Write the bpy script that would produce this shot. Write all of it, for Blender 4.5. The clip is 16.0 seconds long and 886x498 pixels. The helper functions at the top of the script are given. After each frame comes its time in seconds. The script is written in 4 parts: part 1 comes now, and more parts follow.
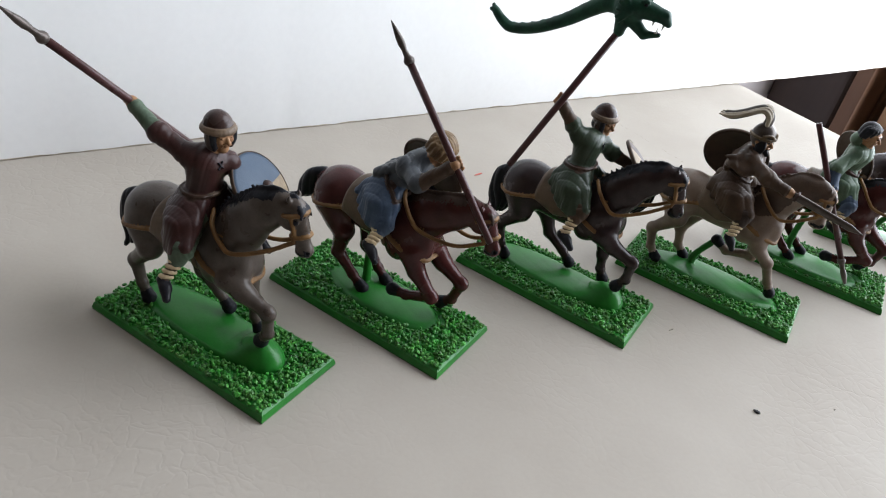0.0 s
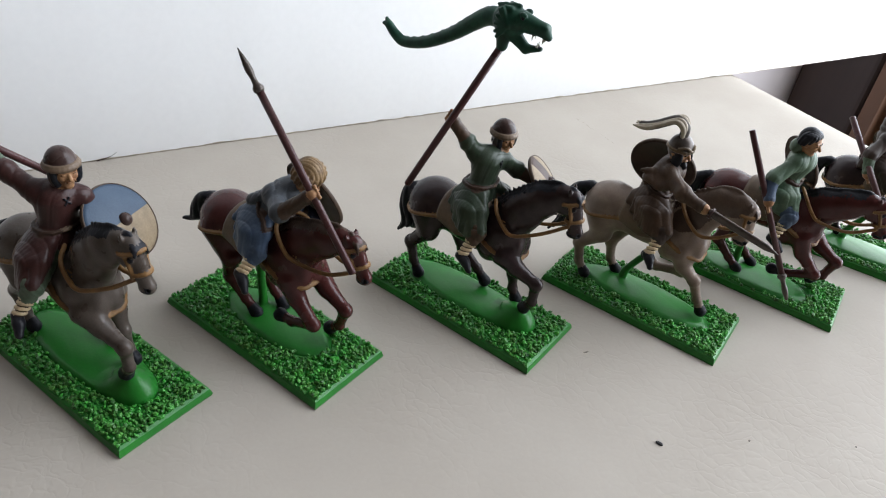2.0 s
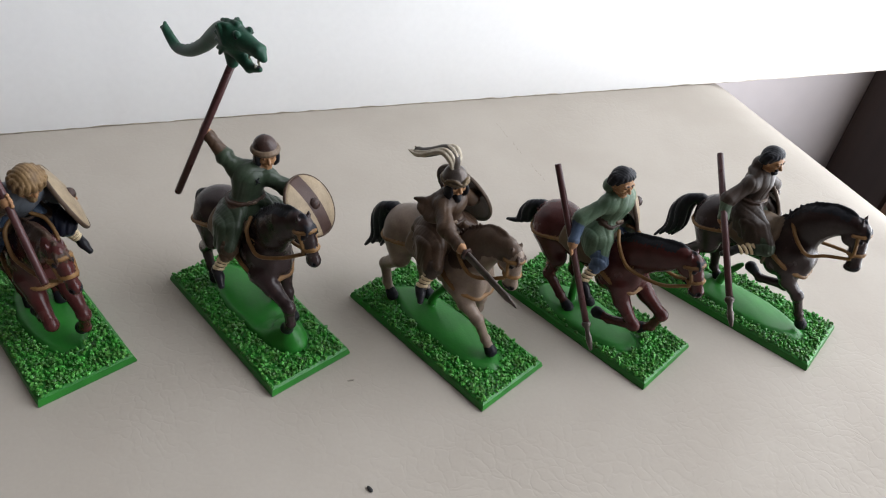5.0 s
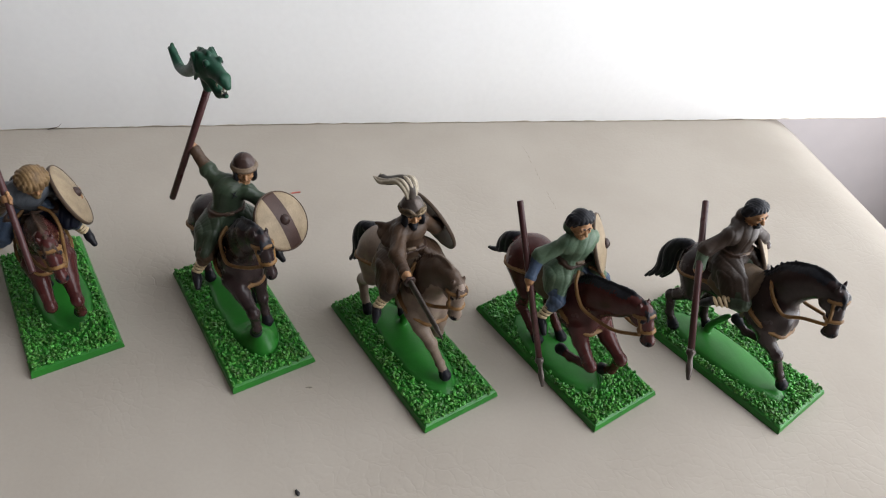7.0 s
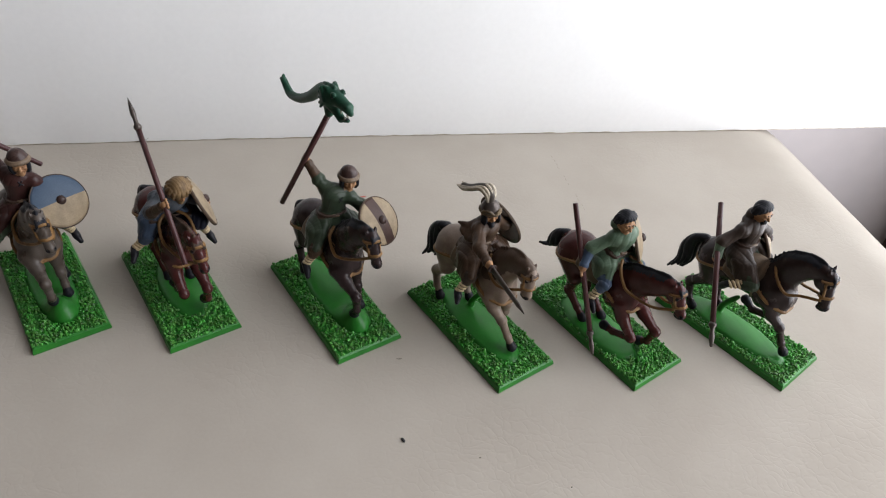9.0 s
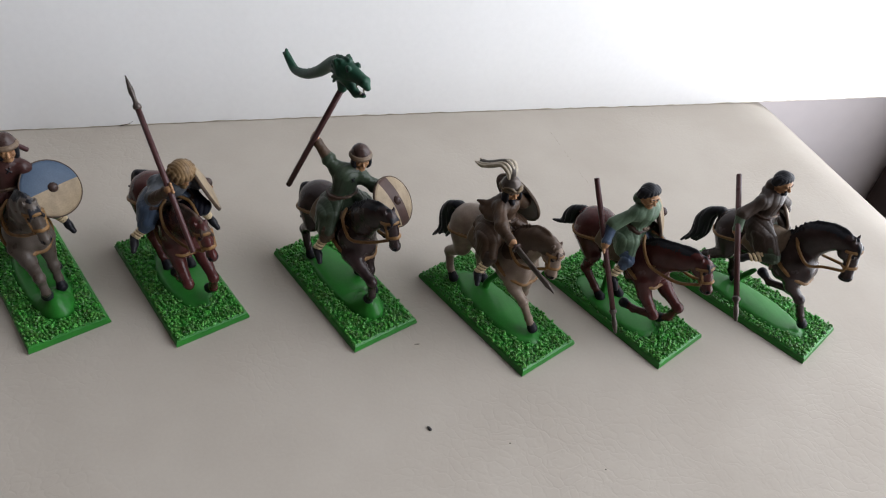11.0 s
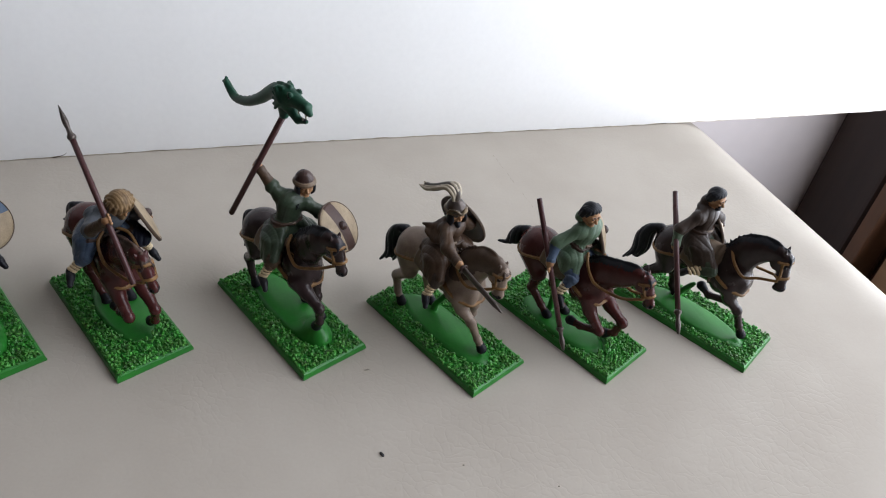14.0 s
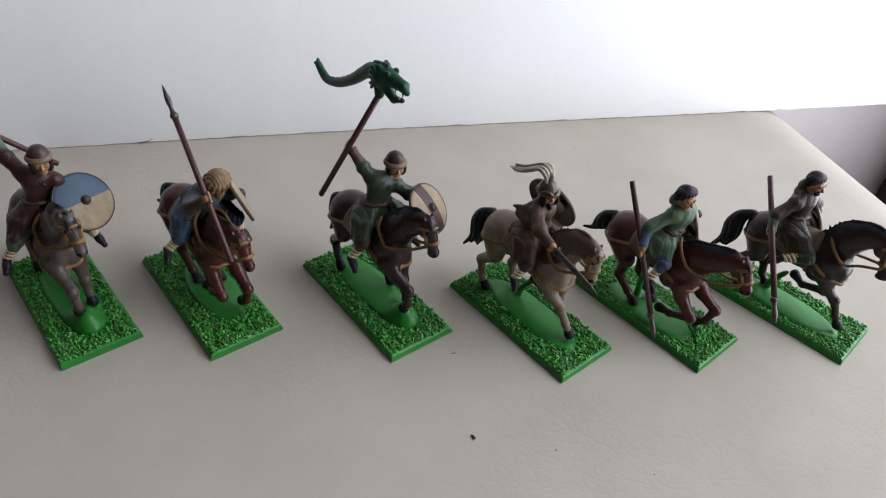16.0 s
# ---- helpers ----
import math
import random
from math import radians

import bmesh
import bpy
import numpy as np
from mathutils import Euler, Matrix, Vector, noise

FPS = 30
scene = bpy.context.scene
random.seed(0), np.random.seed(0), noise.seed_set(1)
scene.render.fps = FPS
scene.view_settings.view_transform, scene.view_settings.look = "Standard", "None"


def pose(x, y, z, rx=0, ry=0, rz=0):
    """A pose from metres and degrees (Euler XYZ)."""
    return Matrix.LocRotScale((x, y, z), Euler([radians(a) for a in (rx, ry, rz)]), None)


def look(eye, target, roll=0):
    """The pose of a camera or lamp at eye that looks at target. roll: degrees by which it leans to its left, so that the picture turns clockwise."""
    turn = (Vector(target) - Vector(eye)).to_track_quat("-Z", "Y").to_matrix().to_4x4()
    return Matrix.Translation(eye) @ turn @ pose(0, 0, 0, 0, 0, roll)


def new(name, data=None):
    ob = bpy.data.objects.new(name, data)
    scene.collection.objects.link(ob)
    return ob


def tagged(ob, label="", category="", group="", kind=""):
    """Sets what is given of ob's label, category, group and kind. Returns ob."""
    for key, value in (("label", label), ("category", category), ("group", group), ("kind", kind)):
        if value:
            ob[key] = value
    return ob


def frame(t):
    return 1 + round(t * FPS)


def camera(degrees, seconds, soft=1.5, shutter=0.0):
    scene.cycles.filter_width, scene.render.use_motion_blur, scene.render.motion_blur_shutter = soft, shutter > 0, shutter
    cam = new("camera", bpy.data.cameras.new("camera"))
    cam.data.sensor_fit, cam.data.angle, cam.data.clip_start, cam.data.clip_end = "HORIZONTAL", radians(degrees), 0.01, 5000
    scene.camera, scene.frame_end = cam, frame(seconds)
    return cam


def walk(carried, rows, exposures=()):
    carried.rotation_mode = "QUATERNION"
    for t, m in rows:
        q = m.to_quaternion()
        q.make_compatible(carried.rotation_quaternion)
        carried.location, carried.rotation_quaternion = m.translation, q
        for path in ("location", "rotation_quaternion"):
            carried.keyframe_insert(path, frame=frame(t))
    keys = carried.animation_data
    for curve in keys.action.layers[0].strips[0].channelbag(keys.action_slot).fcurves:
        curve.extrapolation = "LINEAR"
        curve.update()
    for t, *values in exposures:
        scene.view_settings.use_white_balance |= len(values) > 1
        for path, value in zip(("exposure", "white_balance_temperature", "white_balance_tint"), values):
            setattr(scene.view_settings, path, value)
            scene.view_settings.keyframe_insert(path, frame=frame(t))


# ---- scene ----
cam = camera(63.1, 16.0, soft=1.1)
CM = 0.01
# seconds; eye in centimetres; yaw, pitch, lean in degrees
ROWS = [
    (0, -18.022, -9.976, 12.551, -29.85, -33.78, 12.05),
    (0.5, -17.544, -8.960, 12.798, -28.85, -34.12, 11.17),
    (1, -16.155, -9.495, 12.737, -27.78, -35.06, 9.39),
    (1.5, -15.021, -9.917, 13.003, -26.28, -35.48, 8.87),
    (2, -13.734, -10.532, 13.674, -24.80, -35.74, 8.58),
    (2.5, -12.092, -10.852, 13.898, -22.71, -35.81, 9.30),
    (3, -9.921, -10.926, 13.924, -20.19, -37.23, 7.70),
    (3.5, -8.466, -10.971, 14.284, -18.20, -38.16, 6.91),
    (4, -7.015, -11.153, 14.503, -16.21, -39.04, 6.52),
    (4.5, -5.691, -11.192, 15.180, -14.69, -39.28, 6.94),
    (5, -4.561, -11.433, 15.415, -14.19, -39.37, 7.71),
    (7.3, 0.043, -11.820, 16.813, 0.27, -40.44, 4.23),
    (7.5, 0.397, -11.807, 16.544, 2.16, -40.51, 3.24),
    (8, 0.659, -12.617, 17.047, 4.31, -40.87, 2.25),
    (8.5, -1.374, -14.919, 18.500, -1.43, -40.57, 5.72),
    (8.7, -2.909, -15.381, 19.246, -3.20, -40.10, 6.29),
    (11, -5.494, -14.635, 18.354, -9.04, -40.98, 7.70),
    (11.5, -5.092, -14.492, 18.288, -9.92, -41.11, 8.03),
    (12, -4.612, -14.367, 18.243, -10.76, -41.32, 8.16),
    (12.5, -4.833, -14.338, 18.275, -12.04, -40.45, 8.66),
    (13, -5.538, -14.201, 17.758, -13.99, -39.21, 9.95),
    (13.5, -5.594, -14.409, 17.838, -15.18, -38.49, 10.34),
    (14, -5.493, -14.740, 18.347, -14.05, -38.38, 9.09),
    (14.5, -6.040, -14.775, 18.195, -12.41, -38.57, 8.11),
    (15, -6.516, -14.822, 18.044, -11.18, -38.66, 7.68),
    (15.5, -6.711, -14.759, 17.877, -10.33, -38.90, 7.30),
    (16, -6.881, -14.721, 17.666, -9.58, -39.02, 6.87),
]
walk(cam, [(t, pose(CM * x, CM * y, CM * z, 90 + pitch, 0, yaw) @ pose(0, 0, 0, 0, 0, lean)) for t, x, y, z, yaw, pitch, lean in ROWS],
     exposures=[(0.0, 0.28, 6380, 11), (1.5, 0.24, 6380, 11), (3.0, 0.13, 6420, 11.5), (5.0, -0.08, 6600, 12.5), (7.5, -0.20, 6780, 13), (8.5, -0.18, 6750, 13.5), (11.0, -0.21, 6580, 13.5), (16.0, -0.22, 6400, 13)])

# ---- daylight: one tall window in the wall beyond the table's end ----
world = bpy.data.worlds.new("daylight")
scene.world = world
world.use_nodes = True
wn = world.node_tree.nodes
sky = wn.new("ShaderNodeTexSky")
sky.sky_type, sky.sun_disc, sky.sun_elevation, sky.sun_rotation = "NISHITA", False, radians(35), radians(200)
world.node_tree.links.new(sky.outputs[0], wn["Background"].inputs[0])
wn["Background"].inputs[1].default_value = 0.12

WIN_X, WIN_Y, WIN_Z, WIN_W, WIN_H = 0.475, -0.06, 0.50, 0.70, 1.30
lamp_data = bpy.data.lights.new("window_light", "AREA")
lamp_data.shape, lamp_data.size, lamp_data.size_y, lamp_data.energy = "RECTANGLE", WIN_W, WIN_H, 19.0
lamp_data.color = (0.89, 0.94, 1.0)
window_light = new("window_light", lamp_data)
window_light.matrix_world = look((WIN_X, WIN_Y, WIN_Z), (WIN_X - 1, WIN_Y, WIN_Z))


# ---- materials ----
def material(name, colour, rough=0.5, second=None, mix_scale=300.0, fine=2500.0, vary=0.25, bump=0.15, bump_size=0.0002, metal=0.0,
             per_piece=0.0, spec=0.5, stretch=(1, 1, 1), coat=0.0):
    """A painted or natural surface: two colours mixed by a coarse noise, a fine grain over both, and a shallow relief."""
    m = bpy.data.materials.new(name)
    m.use_nodes = True
    nodes, link = m.node_tree.nodes, m.node_tree.links.new
    bsdf = nodes["Principled BSDF"]
    coord = nodes.new("ShaderNodeTexCoord")
    mapping = nodes.new("ShaderNodeMapping")
    mapping.inputs["Scale"].default_value = stretch
    link(coord.outputs["Object"], mapping.inputs[0])
    coarse, grain = nodes.new("ShaderNodeTexNoise"), nodes.new("ShaderNodeTexNoise")
    coarse.inputs["Scale"].default_value, coarse.inputs["Detail"].default_value = mix_scale, 3
    grain.inputs["Scale"].default_value, grain.inputs["Detail"].default_value = fine, 2
    for n in (coarse, grain):
        link(mapping.outputs[0], n.inputs["Vector"])
    ramp = nodes.new("ShaderNodeMapRange")
    ramp.inputs[1].default_value, ramp.inputs[2].default_value = 0.35, 0.65
    link(coarse.outputs[0], ramp.inputs[0])
    mix = nodes.new("ShaderNodeMix")
    mix.data_type = "RGBA"
    second = second or tuple(c * (1 - vary) for c in colour)
    mix.inputs["A"].default_value, mix.inputs["B"].default_value = (*colour, 1), (*second, 1)
    link(ramp.outputs[0], mix.inputs["Factor"])
    value = nodes.new("ShaderNodeMapRange")
    value.inputs[3].default_value, value.inputs[4].default_value = 1 - vary * 0.7, 1 + vary * 0.7
    link(grain.outputs[0], value.inputs[0])
    shade = nodes.new("ShaderNodeHueSaturation")
    link(mix.outputs["Result"], shade.inputs["Color"])
    link(value.outputs[0], shade.inputs["Value"])
    last = shade.outputs[0]
    if per_piece:
        geo, wide = nodes.new("ShaderNodeNewGeometry"), nodes.new("ShaderNodeMapRange")
        wide.inputs[3].default_value, wide.inputs[4].default_value = 1 - per_piece, 1 + per_piece
        link(geo.outputs["Random Per Island"], wide.inputs[0])
        again = nodes.new("ShaderNodeHueSaturation")
        link(last, again.inputs["Color"])
        link(wide.outputs[0], again.inputs["Value"])
        last = again.outputs[0]
    link(last, bsdf.inputs["Base Color"])
    rr = nodes.new("ShaderNodeMapRange")
    rr.inputs[3].default_value, rr.inputs[4].default_value = max(0.05, rough - 0.1), min(1, rough + 0.1)
    link(coarse.outputs[0], rr.inputs[0])
    link(rr.outputs[0], bsdf.inputs["Roughness"])
    bsdf.inputs["Metallic"].default_value = metal
    bsdf.inputs["Specular IOR Level"].default_value = spec
    bsdf.inputs["Coat Weight"].default_value = coat
    if bump:
        b = nodes.new("ShaderNodeBump")
        b.inputs["Strength"].default_value, b.inputs["Distance"].default_value = bump, bump_size
        link(grain.outputs[0], b.inputs["Height"])
        link(b.outputs[0], bsdf.inputs["Normal"])
    return m


def leatherette():
    """Worn cream leathercloth: crackle of fine creases over a soft pebble."""
    m = material("cream_leathercloth", (0.372, 0.338, 0.292), 0.60, (0.342, 0.308, 0.264), 25.0, 900.0, 0.05, 0.0, spec=0.14)
    nodes, link = m.node_tree.nodes, m.node_tree.links.new
    coord = nodes.new("ShaderNodeTexCoord")
    warp, add = nodes.new("ShaderNodeTexNoise"), nodes.new("ShaderNodeVectorMath")
    warp.inputs["Scale"].default_value, warp.inputs["Detail"].default_value = 60, 4
    add.operation = "MULTIPLY_ADD"
    add.inputs[1].default_value = (0.02, 0.02, 0.02)
    link(coord.outputs["Object"], warp.inputs["Vector"])
    link(warp.outputs["Color"], add.inputs[0])
    link(coord.outputs["Object"], add.inputs[2])
    heights = []
    for scale, high, edge in ((34, 0.22, 0.03), (240, 0.30, 0.14)):
        cell, line = nodes.new("ShaderNodeTexVoronoi"), nodes.new("ShaderNodeMapRange")
        cell.feature = "DISTANCE_TO_EDGE"
        cell.inputs["Scale"].default_value = scale
        link(add.outputs[0], cell.inputs["Vector"])
        line.inputs[2].default_value, line.inputs[4].default_value = edge, high
        link(cell.outputs["Distance"], line.inputs[0])
        heights.append(line.outputs[0])
    mask, worn = nodes.new("ShaderNodeTexNoise"), nodes.new("ShaderNodeMapRange")
    mask.inputs["Scale"].default_value = 14
    link(coord.outputs["Object"], mask.inputs["Vector"])
    worn.inputs[1].default_value, worn.inputs[2].default_value, worn.inputs[3].default_value = 0.42, 0.68, 0.12
    link(mask.outputs[0], worn.inputs[0])
    total, scaled = nodes.new("ShaderNodeMath"), nodes.new("ShaderNodeMath")
    link(heights[0], total.inputs[0])
    link(heights[1], total.inputs[1])
    scaled.operation = "MULTIPLY"
    link(total.outputs[0], scaled.inputs[0])
    link(worn.outputs[0], scaled.inputs[1])
    b = nodes.new("ShaderNodeBump")
    b.inputs["Strength"].default_value, b.inputs["Distance"].default_value = 0.25, 0.0005
    link(scaled.outputs[0], b.inputs["Height"])
    link(b.outputs[0], nodes["Principled BSDF"].inputs["Normal"])
    return m


LEATHER = leatherette()
CARD = material("white_card", (0.80, 0.80, 0.795), 0.7, (0.775, 0.775, 0.765), 8.0, 400.0, 0.04, 0.1)
# torn edge, its brown also holding the shadow along the card's foot
SHADED_EDGE = material("torn_shaded_card_edge", (0.62, 0.55, 0.45), 0.9, None, 300.0, 900.0, 0.3, 0.4)
# orange-brown for the unseen walls, so the light they bounce is warm
BOUNCE_TINT = material("wall_bounce_tint", (0.38, 0.23, 0.13), 0.85, None, 3.0, 60.0, 0.06, 0.1, 0.001)
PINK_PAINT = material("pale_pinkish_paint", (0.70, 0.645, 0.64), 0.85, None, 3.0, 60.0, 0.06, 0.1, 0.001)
PALE = material("pale_carpet", (0.34, 0.30, 0.28), 0.95, (0.28, 0.24, 0.23), 6.0, 250.0, 0.12, 0.4, 0.003)
DARK_WOOD = material("dark_stained_wood", (0.035, 0.016, 0.010), 0.5, (0.022, 0.010, 0.007), 20.0, 120.0, 0.3, 0.2, 0.0005, stretch=(1, 1, 0.1))
TAN_WOOD = material("tan_wood", (0.17, 0.085, 0.045), 0.5, (0.13, 0.065, 0.035), 20.0, 120.0, 0.25, 0.2, 0.0005, stretch=(1, 1, 0.1))
CREAM = material("ceiling_paint", (0.82, 0.80, 0.77), 0.9, None, 3.0, 60.0, 0.05, 0.1, 0.001)
GREEN = material("green_base_paint", (0.018, 0.165, 0.019), 0.34, (0.0135, 0.132, 0.016), 120.0, 1500.0, 0.15, 0.25, 0.0001, spec=0.3)
FLOCK = material("green_flock", (0.031, 0.220, 0.027), 0.40, (0.056, 0.180, 0.032), 260.0, 3000.0, 0.35, 0.3, 0.0002, per_piece=0.5, spec=0.35)


# ---- building helpers ----
def mesh_from(name, verts, faces, mats, index=None, smooth=True):
    me = bpy.data.meshes.new(name)
    me.from_pydata(np.asarray(verts, float).tolist(), [], np.asarray(faces).tolist() if isinstance(faces, np.ndarray) else faces)
    for m in mats:
        me.materials.append(m)
    if index is not None:
        me.polygons.foreach_set("material_index", np.asarray(index, np.int32))
    if smooth:
        me.polygons.foreach_set("use_smooth", np.ones(len(me.polygons), bool))
    me.update()
    return me


def bm_mesh(name, bm, mats, smooth=False):
    me = bpy.data.meshes.new(name)
    bmesh.ops.recalc_face_normals(bm, faces=bm.faces)
    bm.to_mesh(me)
    bm.free()
    for m in mats:
        me.materials.append(m)
    if smooth:
        me.polygons.foreach_set("use_smooth", np.ones(len(me.polygons), bool))
    return me


def part(name, me, parent, label=""):
    ob = new(name, me)
    ob.parent = parent
    if label:
        ob["label"] = label
    return ob


def slab(name, lo, hi, mat, bevel=0.0, segments=2):
    """A box between two corners in metres, with worn edges."""
    bm = bmesh.new()
    bmesh.ops.create_cube(bm, size=1)
    for v in bm.verts:
        v.co = Vector([lo[n] + (v.co[n] + 0.5) * (hi[n] - lo[n]) for n in range(3)])
    if bevel:
        bmesh.ops.bevel(bm, geom=bm.edges[:], offset=bevel, segments=segments, affect="EDGES", profile=0.6)
    return bm_mesh(name, bm, [mat])


def structure(name, me, label, category):
    return tagged(new(name, me), label, category, kind="structure")


# ---- the room ----
structure("floor", slab("floor", (-3.0, -3.2, -0.85), (0.6, 0.42, -0.80), PALE), "pale carpeted floor below the table", "floor")
# unseen ceiling, kept pale to bounce fill into the shadows
structure("ceiling", slab("ceiling", (-3.05, -3.25, 1.65), (0.65, 0.47, 1.70), CREAM), "plain cream painted ceiling over the room", "ceiling")
# west and south walls are unseen, added to return warm fill
structure("wall_west", slab("wall_west", (-3.05, -3.25, -0.85), (-3.0, 0.47, 1.65), BOUNCE_TINT), "plain unseen wall far from the window, brown to warm the bounced light", "wall")
structure("wall_south", slab("wall_south", (-3.0, -3.25, -0.85), (0.6, -3.2, 1.65), BOUNCE_TINT), "plain unseen wall behind the camera, brown to warm the bounced light", "wall")
structure("wall_north", slab("wall_north", (-3.0, 0.42, -0.85), (0.6, 0.47, 1.65), PINK_PAINT), "pale pinkish painted wall behind the white card", "wall")


def wall_east():
    """The unseen wall with the window's opening, brought forward for a steeper falloff."""
    x0, x1, y0, y1, z0, z1 = 0.48, 0.65, -3.25, 0.30, -0.85, 1.65
    a, b, c, d = WIN_Y - WIN_W / 2, WIN_Y + WIN_W / 2, WIN_Z - WIN_H / 2, WIN_Z + WIN_H / 2
    bm = bmesh.new()
    for lo, hi in (((x0, y0, z0), (x1, a, z1)), ((x0, b, z0), (x1, y1, z1)), ((x0, a, z0), (x1, b, c)), ((x0, a, d), (x1, b, z1)), ((0.60, y1, z0), (x1, 0.47, z1))):
        got = bmesh.ops.create_cube(bm, size=1)["verts"]
        for v in got:
            v.co = Vector([lo[n] + (v.co[n] + 0.5) * (hi[n] - lo[n]) for n in range(3)])
    return structure("wall_east", bm_mesh("wall_east", bm, [BOUNCE_TINT]), "thick unseen wall with a bright window opening, set forward of the cabinet", "wall")


wall_east()

# ---- the wooden cabinet against the wall, beyond the table's end ----
cabinet = tagged(new("wooden_cabinet"), "brown wooden cabinet with a dark side standing against the wall", "cabinet")
part("side_panel", slab("side_panel", (0.466, 0.335, -0.80), (0.476, 0.418, 0.12), DARK_WOOD, 0.006, 3), cabinet, "dark stained side panel")
part("body", slab("body", (0.4765, 0.345, -0.80), (0.59, 0.416, 0.118), DARK_WOOD, 0.002), cabinet, "dark stained carcass")
part("stile", slab("stile", (0.467, 0.318, -0.80), (0.493, 0.334, 0.12), TAN_WOOD, 0.0015), cabinet, "plain brown front stile")
part("beading", slab("beading", (0.497, 0.322, -0.78), (0.503, 0.340, 0.10), TAN_WOOD, 0.002), cabinet, "thin brown beading")
door = part("door", slab("door", (0.507, 0.322, -0.78), (0.585, 0.340, 0.10), TAN_WOOD, 0.002), cabinet, "flat brown cabinet door")
part("top", slab("top", (0.463, 0.312, 0.121), (0.595, 0.418, 0.14), TAN_WOOD, 0.003), cabinet, "brown wooden top board")

# ---- the table: a rectangle a little askew to the row, with a soft rolled rim and rounded corners ----
TURN = radians(9.8)


def table_top():
    """Cream top; the rim rolls over in a soft round and drops to an apron."""
    lo_u, hi_u, lo_v, hi_v, corner = -72.0, 23.0, -70.0, 23.0, 6.5
    outline = []
    for cu, cv, start in ((hi_u, hi_v, 0), (lo_u, hi_v, 90), (lo_u, lo_v, 180), (hi_u, lo_v, 270)):
        su, sv = (1 if cu > 0 else -1), (1 if cv > 0 else -1)
        for n in range(13):
            a = radians(start + 90 * n / 12)
            outline.append((cu - su * corner, cv - sv * corner, math.cos(a), math.sin(a)))
    profile = [(-5.6, 0.0)] + [(-5.0 + 5.0 * math.sin(radians(q)), -5.0 + 5.0 * math.cos(radians(q))) for q in range(0, 91, 6)] + [(-0.05, -9.0), (-0.6, -9.2)]
    bm = bmesh.new()
    rings = []
    for inset, z in profile:
        ring = []
        for cu, cv, nu, nv in outline:
            u, v = cu + nu * (corner + inset), cv + nv * (corner + inset)
            ring.append(bm.verts.new((CM * (u * math.cos(TURN) - v * math.sin(TURN)), CM * (u * math.sin(TURN) + v * math.cos(TURN)), CM * z)))
        rings.append(ring)
    count = len(outline)
    for a, b in zip(rings, rings[1:]):
        for n in range(count):
            bm.faces.new((a[n], b[n], b[(n + 1) % count], a[(n + 1) % count])).smooth = True
    bm.faces.new(rings[0])
    bm.faces.new(rings[-1][::-1])
    return bm_mesh("table_top", bm, [LEATHER])


table = tagged(new("table"), "low table covered in worn cream leathercloth with a rounded rim", "table")
part("tabletop", table_top(), table)
for lx in (-58, 4):
    for ly in (-64, 4):
        part("leg", slab("leg", (CM * lx, CM * ly, -0.80), (CM * (lx + 5), CM * (ly + 5), -0.091), DARK_WOOD, 0.003), table, "dark wooden leg")


# ---- the white card behind ----
def backdrop_card():
    """A long white card standing on its torn lower edge, bowed a little."""
    count, high, thick = 300, 34.0, 0.16
    ux, uy = math.cos(radians(9.9)), math.sin(radians(9.9))
    verts, faces, index = [], [], []
    for n in range(count + 1):
        s = -14.0 + 73.0 * n / count
        torn = 0.07 * noise.noise((s * 0.6, 0, 0)) + 0.06 * noise.noise((s * 2.3, 5, 0)) + 0.05 * noise.noise((s * 7.0, 2, 0)) + 0.08 * max(0.0, noise.noise((s * 1.1, 9, 0)))
        bow = 0.12 * math.sin(s * 0.11) + 0.02 * noise.noise((s * 0.5, 3, 0))
        lift = max(0.004, 0.012 + 0.45 * torn)
        # height of the brown strip: torn fibres plus painted foot shadow
        fray = 0.025 + 0.06 * max(0.0, noise.noise((s * 1.6, 21, 0)) + 0.25)
        x, y = -21.0 + s * ux - bow * uy, 12.9 + s * uy + bow * ux
        for z, off in ((lift, 0.0), (lift + fray, -0.012), (3.0, 0.0), (high, 0.9), (high, 0.9 + thick), (lift, thick)):
            verts.append((CM * (x - off * uy), CM * (y + off * ux), CM * z))
    for n in range(count):
        for j in range(6):
            a, b = 6 * n + j, 6 * n + (j + 1) % 6
            faces.append((a, b, b + 6, a + 6))
            index.append(1 if j in (0, 5) else 0)
    return mesh_from("backdrop_card", verts, faces, [CARD, SHADED_EDGE], index)


tagged(new("backdrop_card", backdrop_card()), "tall white card standing upright on its rough torn edge", "card")


